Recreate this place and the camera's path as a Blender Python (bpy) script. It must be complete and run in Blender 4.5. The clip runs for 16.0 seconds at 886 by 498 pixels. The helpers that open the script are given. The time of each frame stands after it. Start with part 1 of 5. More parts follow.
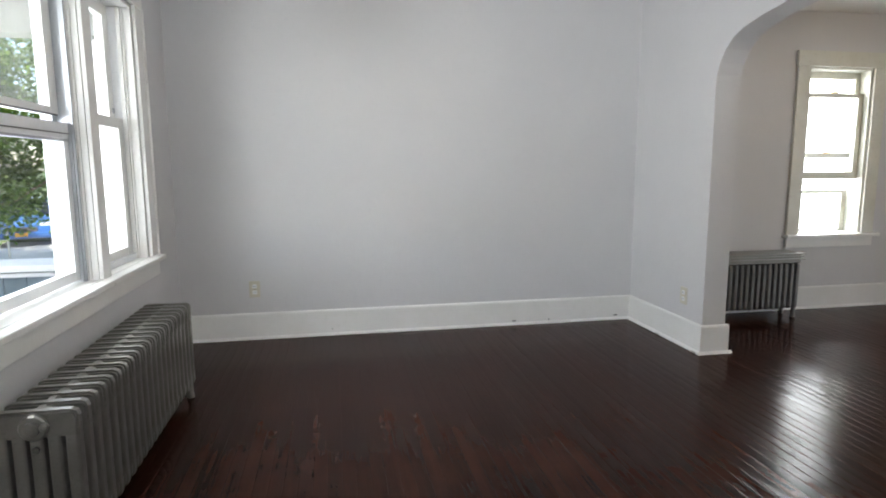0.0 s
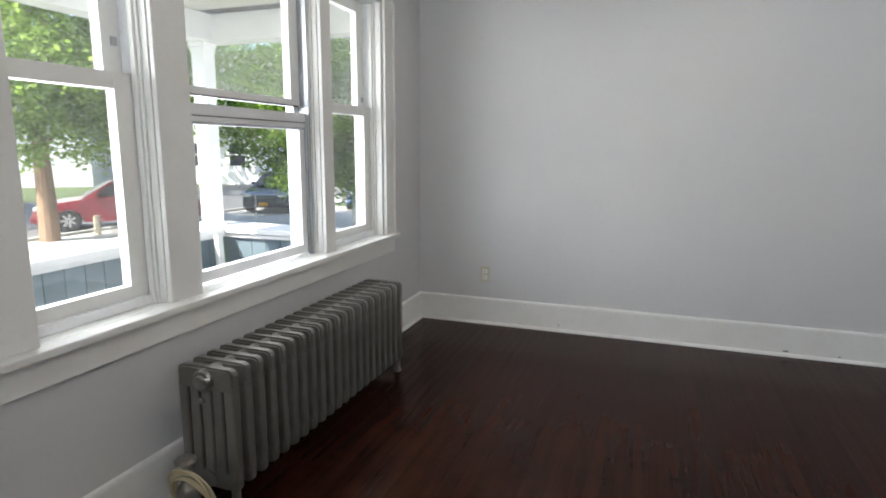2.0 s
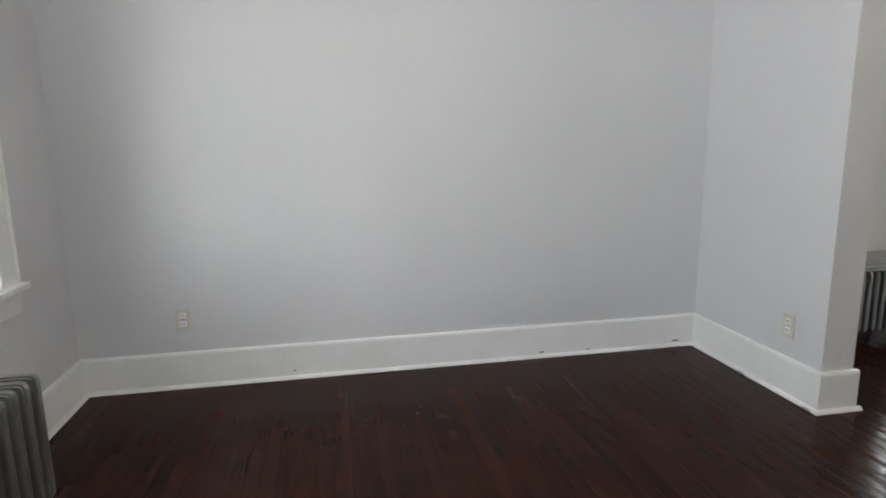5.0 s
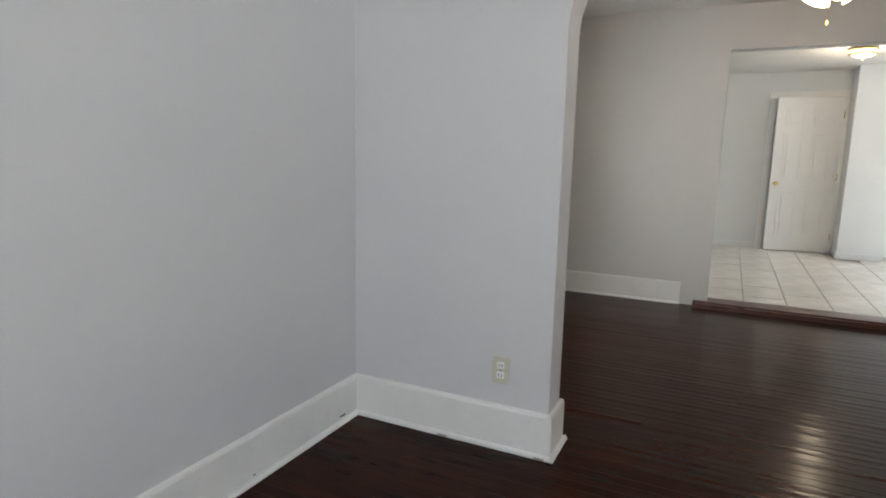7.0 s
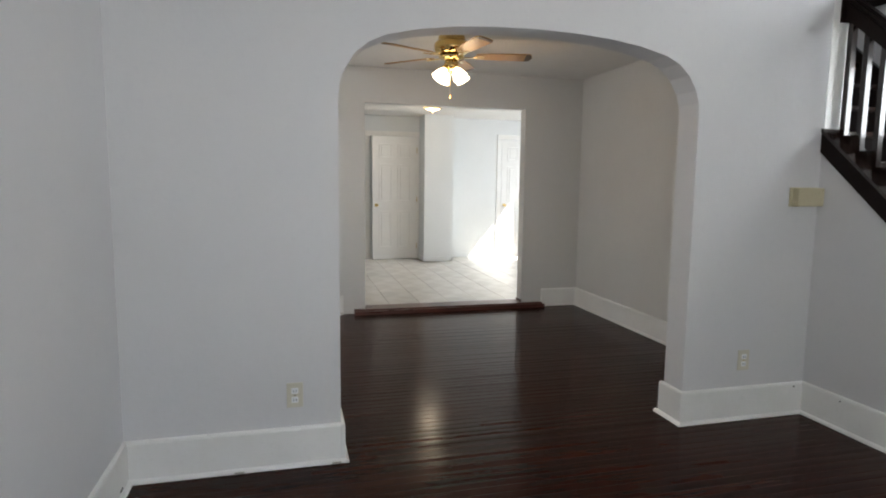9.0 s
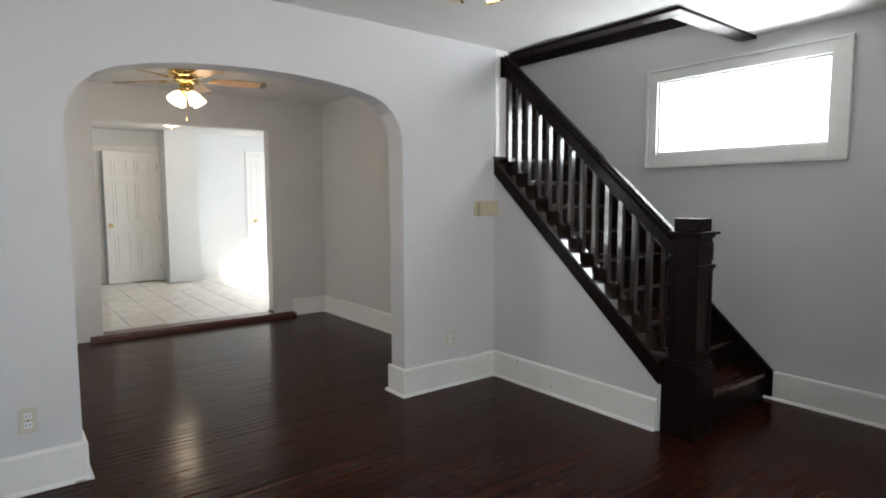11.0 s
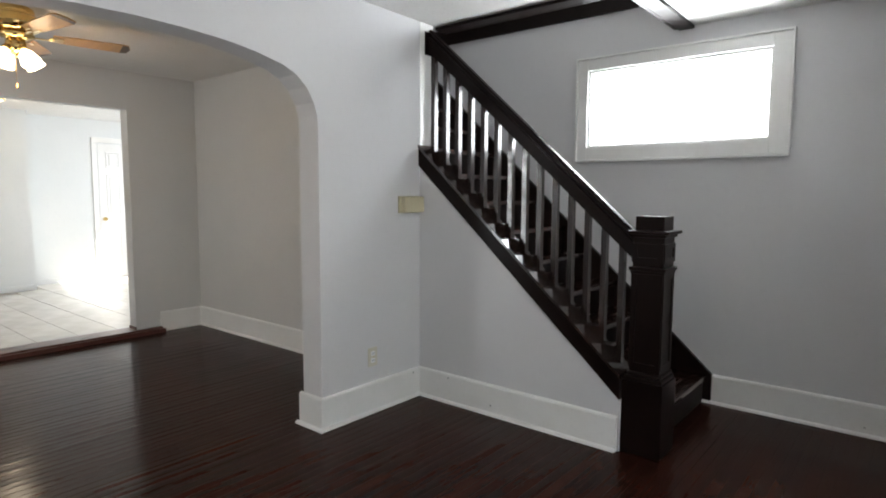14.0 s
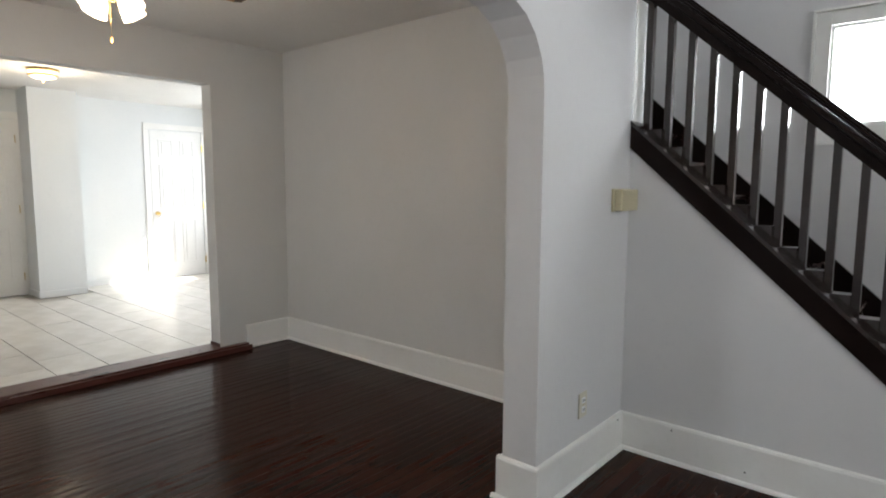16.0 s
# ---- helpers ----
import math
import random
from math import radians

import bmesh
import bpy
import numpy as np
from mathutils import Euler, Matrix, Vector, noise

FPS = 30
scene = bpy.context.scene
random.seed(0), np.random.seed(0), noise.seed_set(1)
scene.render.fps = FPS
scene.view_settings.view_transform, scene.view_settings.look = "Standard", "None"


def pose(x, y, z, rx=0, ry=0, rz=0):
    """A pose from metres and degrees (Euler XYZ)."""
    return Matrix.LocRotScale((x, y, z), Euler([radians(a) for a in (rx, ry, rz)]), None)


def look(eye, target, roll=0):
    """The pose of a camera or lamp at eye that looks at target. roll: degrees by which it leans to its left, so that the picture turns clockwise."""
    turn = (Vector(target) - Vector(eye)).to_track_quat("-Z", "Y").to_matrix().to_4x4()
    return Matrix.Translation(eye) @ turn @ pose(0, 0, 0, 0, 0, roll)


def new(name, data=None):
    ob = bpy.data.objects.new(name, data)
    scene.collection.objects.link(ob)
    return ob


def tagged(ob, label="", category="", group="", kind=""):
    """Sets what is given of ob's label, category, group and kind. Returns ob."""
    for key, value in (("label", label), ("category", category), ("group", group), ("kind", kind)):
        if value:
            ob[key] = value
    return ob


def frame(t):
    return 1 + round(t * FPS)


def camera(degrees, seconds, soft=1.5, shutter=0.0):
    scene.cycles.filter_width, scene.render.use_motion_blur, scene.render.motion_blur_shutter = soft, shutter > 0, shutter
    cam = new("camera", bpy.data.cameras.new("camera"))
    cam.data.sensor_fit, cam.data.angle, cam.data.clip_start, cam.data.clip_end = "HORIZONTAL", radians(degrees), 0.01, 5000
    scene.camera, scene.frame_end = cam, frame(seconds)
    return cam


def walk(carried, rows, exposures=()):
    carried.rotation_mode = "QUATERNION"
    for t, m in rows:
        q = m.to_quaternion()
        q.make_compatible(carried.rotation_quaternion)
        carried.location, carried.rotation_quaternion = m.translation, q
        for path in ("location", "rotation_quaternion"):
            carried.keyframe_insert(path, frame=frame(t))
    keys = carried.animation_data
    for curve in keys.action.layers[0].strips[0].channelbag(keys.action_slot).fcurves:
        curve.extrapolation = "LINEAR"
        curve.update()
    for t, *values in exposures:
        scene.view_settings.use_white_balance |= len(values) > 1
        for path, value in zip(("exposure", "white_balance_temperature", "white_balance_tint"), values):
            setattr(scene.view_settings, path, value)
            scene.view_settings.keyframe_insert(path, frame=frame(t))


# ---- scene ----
cam = camera(74.3, 16.0, 1.9)
PATH = [
    (0, (-2.385, -4.375, 1.248), (-2.024, -2.428, 0.971), -0.3),
    (0.5, (-2.268, -4.235, 1.253), (-2.147, -2.261, 0.958), -0.2),
    (1, (-2.099, -4.15, 1.269), (-2.261, -2.181, 0.955), -0.2),
    (1.5, (-1.935, -4.101, 1.281), (-2.426, -2.19, 0.956), -0.2),
    (2, (-1.86, -4.058, 1.289), (-2.521, -2.202, 0.945), 0.3),
    (2.5, (-1.87, -4.009, 1.277), (-2.6, -2.183, 0.915), 0.6),
    (3, (-1.977, -3.912, 1.264), (-2.704, -2.088, 0.882), 0.5),
    (3.5, (-2.055, -3.763, 1.279), (-2.695, -1.909, 0.891), 0.5),
    (4, (-2.097, -3.551, 1.283), (-2.473, -1.625, 0.894), 0.4),
    (4.5, (-2.169, -3.353, 1.261), (-2.2, -1.388, 0.892), -0.0),
    (5, (-2.17, -3.148, 1.272), (-1.811, -1.214, 0.907), -0.9),
    (5.2, (-2.143, -3.023, 1.283), (-1.657, -1.12, 0.907), -1.0),
    (7.5, (-2.378, -1.258, 1.256), (-0.441, -0.851, 0.97), 1.4),
    (8, (-2.509, -1.059, 1.329), (-0.527, -1.045, 1.061), 1.3),
    (8.5, (-2.637, -0.876, 1.344), (-0.668, -1.127, 1.102), 1.0),
    (9, (-2.787, -0.748, 1.373), (-0.865, -1.248, 1.144), 0.7),
    (9.5, (-2.993, -0.696, 1.4), (-1.135, -1.406, 1.192), 0.3),
    (10, (-3.146, -0.664, 1.397), (-1.364, -1.552, 1.204), 0.1),
    (10.2, (-3.199, -0.66, 1.401), (-1.452, -1.615, 1.208), 0.0),
    (12.3, (-3.379, -0.69, 1.404), (-2.069, -2.192, 1.243), -0.2),
    (12.5, (-3.329, -0.687, 1.402), (-2.04, -2.207, 1.236), -0.1),
    (13, (-3.145, -0.72, 1.405), (-1.872, -2.252, 1.226), 0.2),
    (13.5, (-2.925, -0.733, 1.4), (-1.66, -2.271, 1.216), 0.3),
    (14, (-2.637, -0.795, 1.38), (-1.371, -2.333, 1.192), 0.3),
    (14.5, (-2.294, -0.813, 1.39), (-1.026, -2.347, 1.196), 0.4),
    (15, (-1.927, -0.791, 1.382), (-0.645, -2.314, 1.188), 0.4),
    (15.5, (-1.563, -0.823, 1.365), (-0.278, -2.343, 1.171), 0.4),
    (16, (-1.237, -0.857, 1.376), (0.06, -2.363, 1.16), 0.3),
]
walk(cam, [(t, look(eye, target, roll)) for t, eye, target, roll in PATH], [(0.0, 1.92), (1.5, 1.78), (3.5, 1.68), (5.0, 1.90), (7.5, 1.63), (9.0, 1.53), (12.5, 1.75), (16.0, 1.74)])

# ---- light ----
world = bpy.data.worlds.new("world")
scene.world = world
world.use_nodes = True
_n = world.node_tree.nodes
sky = _n.new("ShaderNodeTexSky")
sky.sky_type, sky.sun_disc = "NISHITA", False
SUN_EL, SUN_AZ = radians(46), radians(213)
sky.sun_elevation, sky.sun_rotation = SUN_EL, SUN_AZ
world.node_tree.links.new(sky.outputs[0], _n["Background"].inputs[0])
_n["Background"].inputs[1].default_value = 0.15
sun = new("sun", bpy.data.lights.new("sun", "SUN"))
sun.data.energy, sun.data.angle, sun.data.color = 5.0, radians(0.5), (1.0, 0.95, 0.87)
sun_dir = Vector((math.sin(SUN_AZ) * math.cos(SUN_EL), math.cos(SUN_AZ) * math.cos(SUN_EL), math.sin(SUN_EL)))
sun.matrix_world = look(sun_dir * 50, (0, 0, 0))


def window_light(name, eye, target, width, height, watts, color=(0.93, 0.97, 1.0)):
    lamp = new(name, bpy.data.lights.new(name, "AREA"))
    lamp.data.shape, lamp.data.size, lamp.data.size_y = "RECTANGLE", width, height
    lamp.data.energy, lamp.data.color = watts, color
    lamp.matrix_world = look(eye, target)
    return lamp


def bulb(name, place, watts, radius, color=(1.0, 0.82, 0.6)):
    lamp = new(name, bpy.data.lights.new(name, "POINT"))
    lamp.location, lamp.data.energy, lamp.data.shadow_soft_size, lamp.data.color = place, watts, radius, color


window_light("stair_window_light", (-1.27, -5.12, 2.0), (-1.27, 0, 1.8), 1.3, 0.62, 8)
window_light("stair_bounce_light", (-1.27, -5.42, 1.62), (-1.27, -4.55, 2.5), 1.3, 0.5, 20)
window_light("dining_window_light", (1.86, 0.24, 1.4), (1.86, -3, 1.4), 0.74, 1.5, 6)
window_light("kitchen_window_light", (5.35, -5.60, 1.5), (5.35, 0, 0.9), 1.7, 1.5, 16, (0.96, 0.98, 1.0))
# Added fill lamp under the upstairs ceiling; no window is built there.
window_light("landing_fill_light", (-0.2, -4.4, 4.75), (-0.6, -4.4, 0), 1.0, 0.7, 3)

front = window_light("front_window_light", (-4.05, -1.85, 1.40), (0, -1.60, 0.95), 2.7, 1.5, 25)
front.data.spread = radians(152)

# ---- materials ----


def nodes_of(name):
    m = bpy.data.materials.new(name)
    m.use_nodes = True
    t = m.node_tree
    return m, t, t.nodes["Principled BSDF"]


def ramp_mix(t, fac, a, b):
    mix = t.nodes.new("ShaderNodeMix")
    mix.data_type = "RGBA"
    t.links.new(fac, mix.inputs[0])
    for sock, c in ((mix.inputs[6], a), (mix.inputs[7], b)):
        if isinstance(c, tuple):
            sock.default_value = (*c, 1)
        else:
            t.links.new(c, sock)
    return mix.outputs[2]


def coords(t, stretch=(1, 1, 1)):
    tc = t.nodes.new("ShaderNodeTexCoord")
    mp = t.nodes.new("ShaderNodeMapping")
    mp.inputs["Scale"].default_value = stretch
    t.links.new(tc.outputs["Object"], mp.inputs[0])
    return mp.outputs[0]


def noise_of(t, vec, scale, detail=4, rough=0.55):
    n = t.nodes.new("ShaderNodeTexNoise")
    n.inputs["Scale"].default_value, n.inputs["Detail"].default_value, n.inputs["Roughness"].default_value = scale, detail, rough
    t.links.new(vec, n.inputs["Vector"])
    return n.outputs[0]


def sharpen(t, fac, lo, hi):
    r = t.nodes.new("ShaderNodeMapRange")
    r.inputs[1].default_value, r.inputs[2].default_value = lo, hi
    t.links.new(fac, r.inputs[0])
    return r.outputs[0]


def bump(t, b, height, strength, dist):
    n = t.nodes.new("ShaderNodeBump")
    n.inputs["Strength"].default_value, n.inputs["Distance"].default_value = strength, dist
    t.links.new(height, n.inputs["Height"])
    t.links.new(n.outputs[0], b.inputs["Normal"])


def surface(name, a, b, rough=0.5, metal=0.0, big=3.0, fine=60.0, stretch=(1, 1, 1), relief=0.15, depth=0.002, random_tint=0.0, rough_var=0.1, coat=0.0, speck=0.86, spec=0.5, wave=0.0):
    """Two tones over a large and a fine noise, with relief and a varying gloss."""
    m, t, bs = nodes_of(name)
    v = coords(t, stretch)
    n1, n2 = noise_of(t, v, big), noise_of(t, v, fine, 3)
    col = ramp_mix(t, sharpen(t, n1, 0.3, 0.7), a, b)
    dark = tuple(c * speck for c in a)
    col = ramp_mix(t, sharpen(t, n2, 0.55, 0.9), col, dark)
    if random_tint:
        oi = t.nodes.new("ShaderNodeObjectInfo")
        hsv = t.nodes.new("ShaderNodeHueSaturation")
        r = t.nodes.new("ShaderNodeMapRange")
        r.inputs[3].default_value, r.inputs[4].default_value = 1 - random_tint, 1 + random_tint
        t.links.new(oi.outputs["Random"], r.inputs[0])
        t.links.new(r.outputs[0], hsv.inputs["Value"])
        t.links.new(col, hsv.inputs["Color"])
        col = hsv.outputs[0]
    t.links.new(col, bs.inputs["Base Color"])
    r = t.nodes.new("ShaderNodeMapRange")
    r.inputs[3].default_value, r.inputs[4].default_value = max(0.02, rough - rough_var), min(1, rough + rough_var)
    t.links.new(n1, r.inputs[0])
    t.links.new(r.outputs[0], bs.inputs["Roughness"])
    bs.inputs["Metallic"].default_value = metal
    bs.inputs["Specular IOR Level"].default_value = spec
    bs.inputs["Coat Weight"].default_value = coat
    if wave:
        add = t.nodes.new("ShaderNodeMath")
        add.operation = "MULTIPLY_ADD"
        add.inputs[1].default_value = wave
        t.links.new(noise_of(t, v, 2.1, 2, 0.4), add.inputs[0])
        t.links.new(n2, add.inputs[2])
        bump(t, bs, add.outputs[0], relief, depth)
    elif relief:
        bump(t, bs, n2, relief, depth)
    return m


WALL = surface("wall_paint", (0.612, 0.612, 0.630), (0.65, 0.647, 0.657), 0.62, big=1.3, fine=26, relief=0.22, depth=0.004, speck=0.985, wave=14.0)
DINING = surface("dining_wall_paint", (0.60, 0.60, 0.59), (0.64, 0.635, 0.62), 0.62, big=1.3, fine=26, relief=0.22, depth=0.004, speck=0.985, wave=14.0)
KITCHEN_WALL = surface("kitchen_wall_paint", (0.68, 0.71, 0.72), (0.73, 0.75, 0.76), 0.55, big=1.3, fine=30, relief=0.2, depth=0.003, speck=0.985)
CEILING = surface("ceiling_paint", (0.70, 0.69, 0.67), (0.75, 0.74, 0.72), 0.8, big=2, fine=40, relief=0.3, depth=0.004)
TRIM = surface("trim_paint", (0.78, 0.78, 0.76), (0.83, 0.83, 0.82), 0.32, big=4, fine=35, relief=0.12, depth=0.003, speck=0.97)
OLD_TRIM = surface("aged_trim_paint", (0.62, 0.62, 0.54), (0.70, 0.70, 0.64), 0.4, big=4, fine=35, relief=0.15, depth=0.003)
VINYL = surface("vinyl_white", (0.80, 0.82, 0.85), (0.84, 0.85, 0.87), 0.35, relief=0)
ALU = surface("aluminium", (0.42, 0.44, 0.47), (0.5, 0.52, 0.55), 0.38, 0.8, relief=0)
DARKWOOD = surface("dark_stain", (0.006, 0.0032, 0.0027), (0.011, 0.0056, 0.0045), 0.32, big=4, fine=50, stretch=(1, 1, 1), relief=0.12, depth=0.002, spec=0.14)
VARNISH = surface("varnished_dark_stain", (0.010, 0.005, 0.004), (0.016, 0.008, 0.006), 0.2, big=4, fine=50, relief=0.2, depth=0.002, coat=0.5)
TREADWOOD = surface("red_brown_tread", (0.026, 0.009, 0.006), (0.045, 0.015, 0.009), 0.25, big=5, fine=40, stretch=(6, 1, 6), relief=0.1, coat=0.8)
THRESH = surface("red_brown_threshold", (0.055, 0.015, 0.011), (0.085, 0.024, 0.017), 0.3, big=5, fine=40, stretch=(6, 1, 6), relief=0.15)
SILVER = surface("silver_radiator_paint", (0.215, 0.208, 0.192), (0.30, 0.29, 0.27), 0.31, 0.65, big=8, fine=120, relief=0.35, depth=0.0015)
SILVER_DARK = surface("dull_radiator_paint", (0.20, 0.20, 0.20), (0.26, 0.26, 0.26), 0.45, 0.4, big=8, fine=120, relief=0.35, depth=0.0015)
IVORY = surface("ivory_plastic", (0.58, 0.55, 0.46), (0.63, 0.60, 0.51), 0.4, relief=0)
BEIGE = surface("beige_plastic", (0.52, 0.47, 0.31), (0.57, 0.52, 0.36), 0.45, relief=0)
SLOT = surface("slot_dark", (0.03, 0.03, 0.03), (0.05, 0.05, 0.05), 0.6, relief=0)
BRASS = surface("polished_brass", (0.72, 0.50, 0.18), (0.80, 0.58, 0.24), 0.16, 1.0, relief=0)
OAK = surface("oak_blade", (0.36, 0.20, 0.07), (0.46, 0.27, 0.10), 0.4, big=4, fine=30, stretch=(1, 12, 1), relief=0.05)
OAK_DARK = surface("dark_blade_end", (0.05, 0.03, 0.015), (0.08, 0.045, 0.02), 0.4, relief=0.05)
TILE = surface("cream_tile", (0.66, 0.63, 0.57), (0.74, 0.72, 0.67), 0.22, big=5, fine=30, relief=0.03, random_tint=0.04)
SUBFLOOR = surface("dark_subfloor", (0.010, 0.006, 0.005), (0.016, 0.009, 0.007), 0.95)
GROUT = surface("grey_grout", (0.30, 0.28, 0.25), (0.38, 0.36, 0.32), 0.9, relief=0.3)
DOOR = surface("white_door_paint", (0.76, 0.76, 0.75), (0.80, 0.80, 0.79), 0.4, relief=0.06)
ROPE = surface("cream_cord", (0.55, 0.48, 0.30), (0.68, 0.60, 0.40), 0.8, fine=200, relief=0.4)
PORCH = surface("slate_blue_boards", (0.10, 0.15, 0.18), (0.15, 0.20, 0.23), 0.6, big=3, fine=40, stretch=(1, 1, 0.2), relief=0.2, random_tint=0.12)
PORCH_WHITE = surface("porch_white_paint", (0.76, 0.76, 0.75), (0.82, 0.82, 0.81), 0.5, fine=30, relief=0.1)
PORCH_FLOOR = surface("porch_floor_paint", (0.16, 0.17, 0.18), (0.22, 0.23, 0.24), 0.6, stretch=(1, 8, 1))
BEAD = surface("beadboard_cream", (0.62, 0.60, 0.54), (0.68, 0.66, 0.60), 0.6, relief=0.1)
ASPHALT = surface("asphalt", (0.10, 0.10, 0.105), (0.15, 0.15, 0.15), 0.9, big=0.4, fine=40, relief=0.5, depth=0.01)
CONCRETE = surface("concrete", (0.42, 0.41, 0.39), (0.52, 0.51, 0.48), 0.85, big=0.6, fine=30, relief=0.3)
GRASS = surface("grass", (0.045, 0.085, 0.02), (0.09, 0.12, 0.035), 0.9, big=0.5, fine=25, relief=0.8, depth=0.05)
BARK = surface("bark", (0.19, 0.115, 0.068), (0.31, 0.195, 0.12), 0.9, big=3, fine=20, stretch=(1, 1, 0.15), relief=0.8, depth=0.03)
CARRED = surface("red_car_paint", (0.20, 0.008, 0.020), (0.22, 0.010, 0.022), 0.22, coat=0.8, relief=0)
CARDARK = surface("dark_blue_car_paint", (0.012, 0.016, 0.026), (0.016, 0.022, 0.034), 0.2, coat=0.8, relief=0)
CARBLUE = surface("blue_car_paint", (0.03, 0.10, 0.30), (0.035, 0.11, 0.33), 0.2, coat=0.8, relief=0)
RUBBER = surface("rubber", (0.02, 0.02, 0.02), (0.03, 0.03, 0.03), 0.8, relief=0.1)
RIM = surface("alloy_rim", (0.5, 0.5, 0.52), (0.6, 0.6, 0.62), 0.3, 0.8, relief=0)
CARGLASS = surface("car_glass", (0.02, 0.025, 0.03), (0.03, 0.035, 0.04), 0.06, relief=0)
PLATE = surface("orange_plate", (0.75, 0.36, 0.03), (0.8, 0.4, 0.04), 0.5, relief=0)
LAMPLENS = surface("headlamp_lens", (0.6, 0.62, 0.64), (0.7, 0.72, 0.74), 0.1, relief=0)
SIDING = surface("white_siding", (0.68, 0.69, 0.70), (0.74, 0.75, 0.76), 0.7, relief=0.1)
ROOF = surface("grey_shingle", (0.10, 0.10, 0.11), (0.16, 0.15, 0.15), 0.9, relief=0.5)
STEEL = surface("galvanised_steel", (0.36, 0.37, 0.38), (0.44, 0.45, 0.46), 0.5, 0.7, relief=0)
POSTWOOD = surface("weathered_post", (0.42, 0.36, 0.25), (0.52, 0.45, 0.33), 0.85, stretch=(1, 1, 0.2), relief=0.4)


def floor_material(name, gloss, lo, hi):
    m, t, b = nodes_of(name)
    tc = t.nodes.new("ShaderNodeTexCoord")
    oi = t.nodes.new("ShaderNodeObjectInfo")
    add = t.nodes.new("ShaderNodeVectorMath")
    add.operation = "ADD"
    comb = t.nodes.new("ShaderNodeCombineXYZ")
    mul = t.nodes.new("ShaderNodeMath")
    mul.operation, mul.inputs[1].default_value = "MULTIPLY", 37.0
    t.links.new(oi.outputs["Random"], mul.inputs[0])
    t.links.new(mul.outputs[0], comb.inputs[0])
    t.links.new(mul.outputs[0], comb.inputs[1])
    t.links.new(tc.outputs["Object"], add.inputs[0])
    t.links.new(comb.outputs[0], add.inputs[1])
    mp = t.nodes.new("ShaderNodeMapping")
    mp.inputs["Scale"].default_value = (7, 0.7, 7)
    t.links.new(add.outputs[0], mp.inputs[0])
    v = mp.outputs[0]
    room = t.nodes.new("ShaderNodeNewGeometry").outputs["Position"]
    grain, streak = noise_of(t, v, 6, 6, 0.65), noise_of(t, v, 1.4, 3)
    wear = noise_of(t, add.outputs[0], 2.2, 3)
    col = ramp_mix(t, sharpen(t, grain, 0.35, 0.75), (0.0118, 0.0040, 0.0031), (0.032, 0.0099, 0.0064))
    col = ramp_mix(t, sharpen(t, streak, 0.42, 0.95), col, (0.043, 0.0136, 0.0078))
    worn = noise_of(t, room, 3.1, 5, 0.6)
    col = ramp_mix(t, sharpen(t, worn, 0.40, 1.0), col, (0.050, 0.0162, 0.0090))
    hsv = t.nodes.new("ShaderNodeHueSaturation")
    r = t.nodes.new("ShaderNodeMapRange")
    r.inputs[3].default_value, r.inputs[4].default_value = 0.84, 1.16
    t.links.new(oi.outputs["Random"], r.inputs[0])
    t.links.new(r.outputs[0], hsv.inputs["Value"])
    t.links.new(col, hsv.inputs["Color"])
    t.links.new(hsv.outputs[0], b.inputs["Base Color"])
    r2 = t.nodes.new("ShaderNodeMapRange")
    r2.inputs[3].default_value, r2.inputs[4].default_value = lo, hi
    t.links.new(wear, r2.inputs[0])
    t.links.new(r2.outputs[0], b.inputs["Roughness"])
    b.inputs["Specular IOR Level"].default_value = gloss
    bump(t, b, grain, 0.05, 0.0010)
    return m


FLOOR = floor_material("dark_stained_boards", 0.08, 0.10, 0.24)


def glass(name, haze=0.0, gloss=0.07):
    m, t, b = nodes_of(name)
    tr, gl, mix = (t.nodes.new(k) for k in ("ShaderNodeBsdfTransparent", "ShaderNodeBsdfGlossy", "ShaderNodeMixShader"))
    gl.inputs["Roughness"].default_value = 0.02
    mix.inputs[0].default_value = gloss
    t.links.new(tr.outputs[0], mix.inputs[1])
    t.links.new(gl.outputs[0], mix.inputs[2])
    last = mix.outputs[0]
    if haze:
        tl, mix2 = t.nodes.new("ShaderNodeBsdfDiffuse"), t.nodes.new("ShaderNodeMixShader")
        tl.inputs[0].default_value = (0.9, 0.93, 0.93, 1)
        r = t.nodes.new("ShaderNodeMapRange")
        r.inputs[3].default_value, r.inputs[4].default_value = haze * 0.7, haze * 1.3
        t.links.new(noise_of(t, coords(t), 3.0), r.inputs[0])
        t.links.new(r.outputs[0], mix2.inputs[0])
        t.links.new(last, mix2.inputs[1])
        t.links.new(tl.outputs[0], mix2.inputs[2])
        last = mix2.outputs[0]
    t.links.new(last, t.nodes["Material Output"].inputs[0])
    return m


GLASS = glass("clear_glass")
# Pale diffuse mix imitates veiling glare over the bright view outside.
GLARE_GLASS = glass("glare_veiled_glass", 0.055)
HAZY = glass("dusty_glass", 0.11)


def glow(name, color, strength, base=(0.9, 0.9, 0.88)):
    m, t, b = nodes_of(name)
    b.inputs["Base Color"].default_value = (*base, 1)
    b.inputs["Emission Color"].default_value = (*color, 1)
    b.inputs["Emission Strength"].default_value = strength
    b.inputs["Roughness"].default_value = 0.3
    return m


SHADE = glow("lit_opal_shade", (1.0, 0.82, 0.56), 1.9)
PANEL = glow("lit_amber_panel", (1.0, 0.72, 0.36), 0.8)


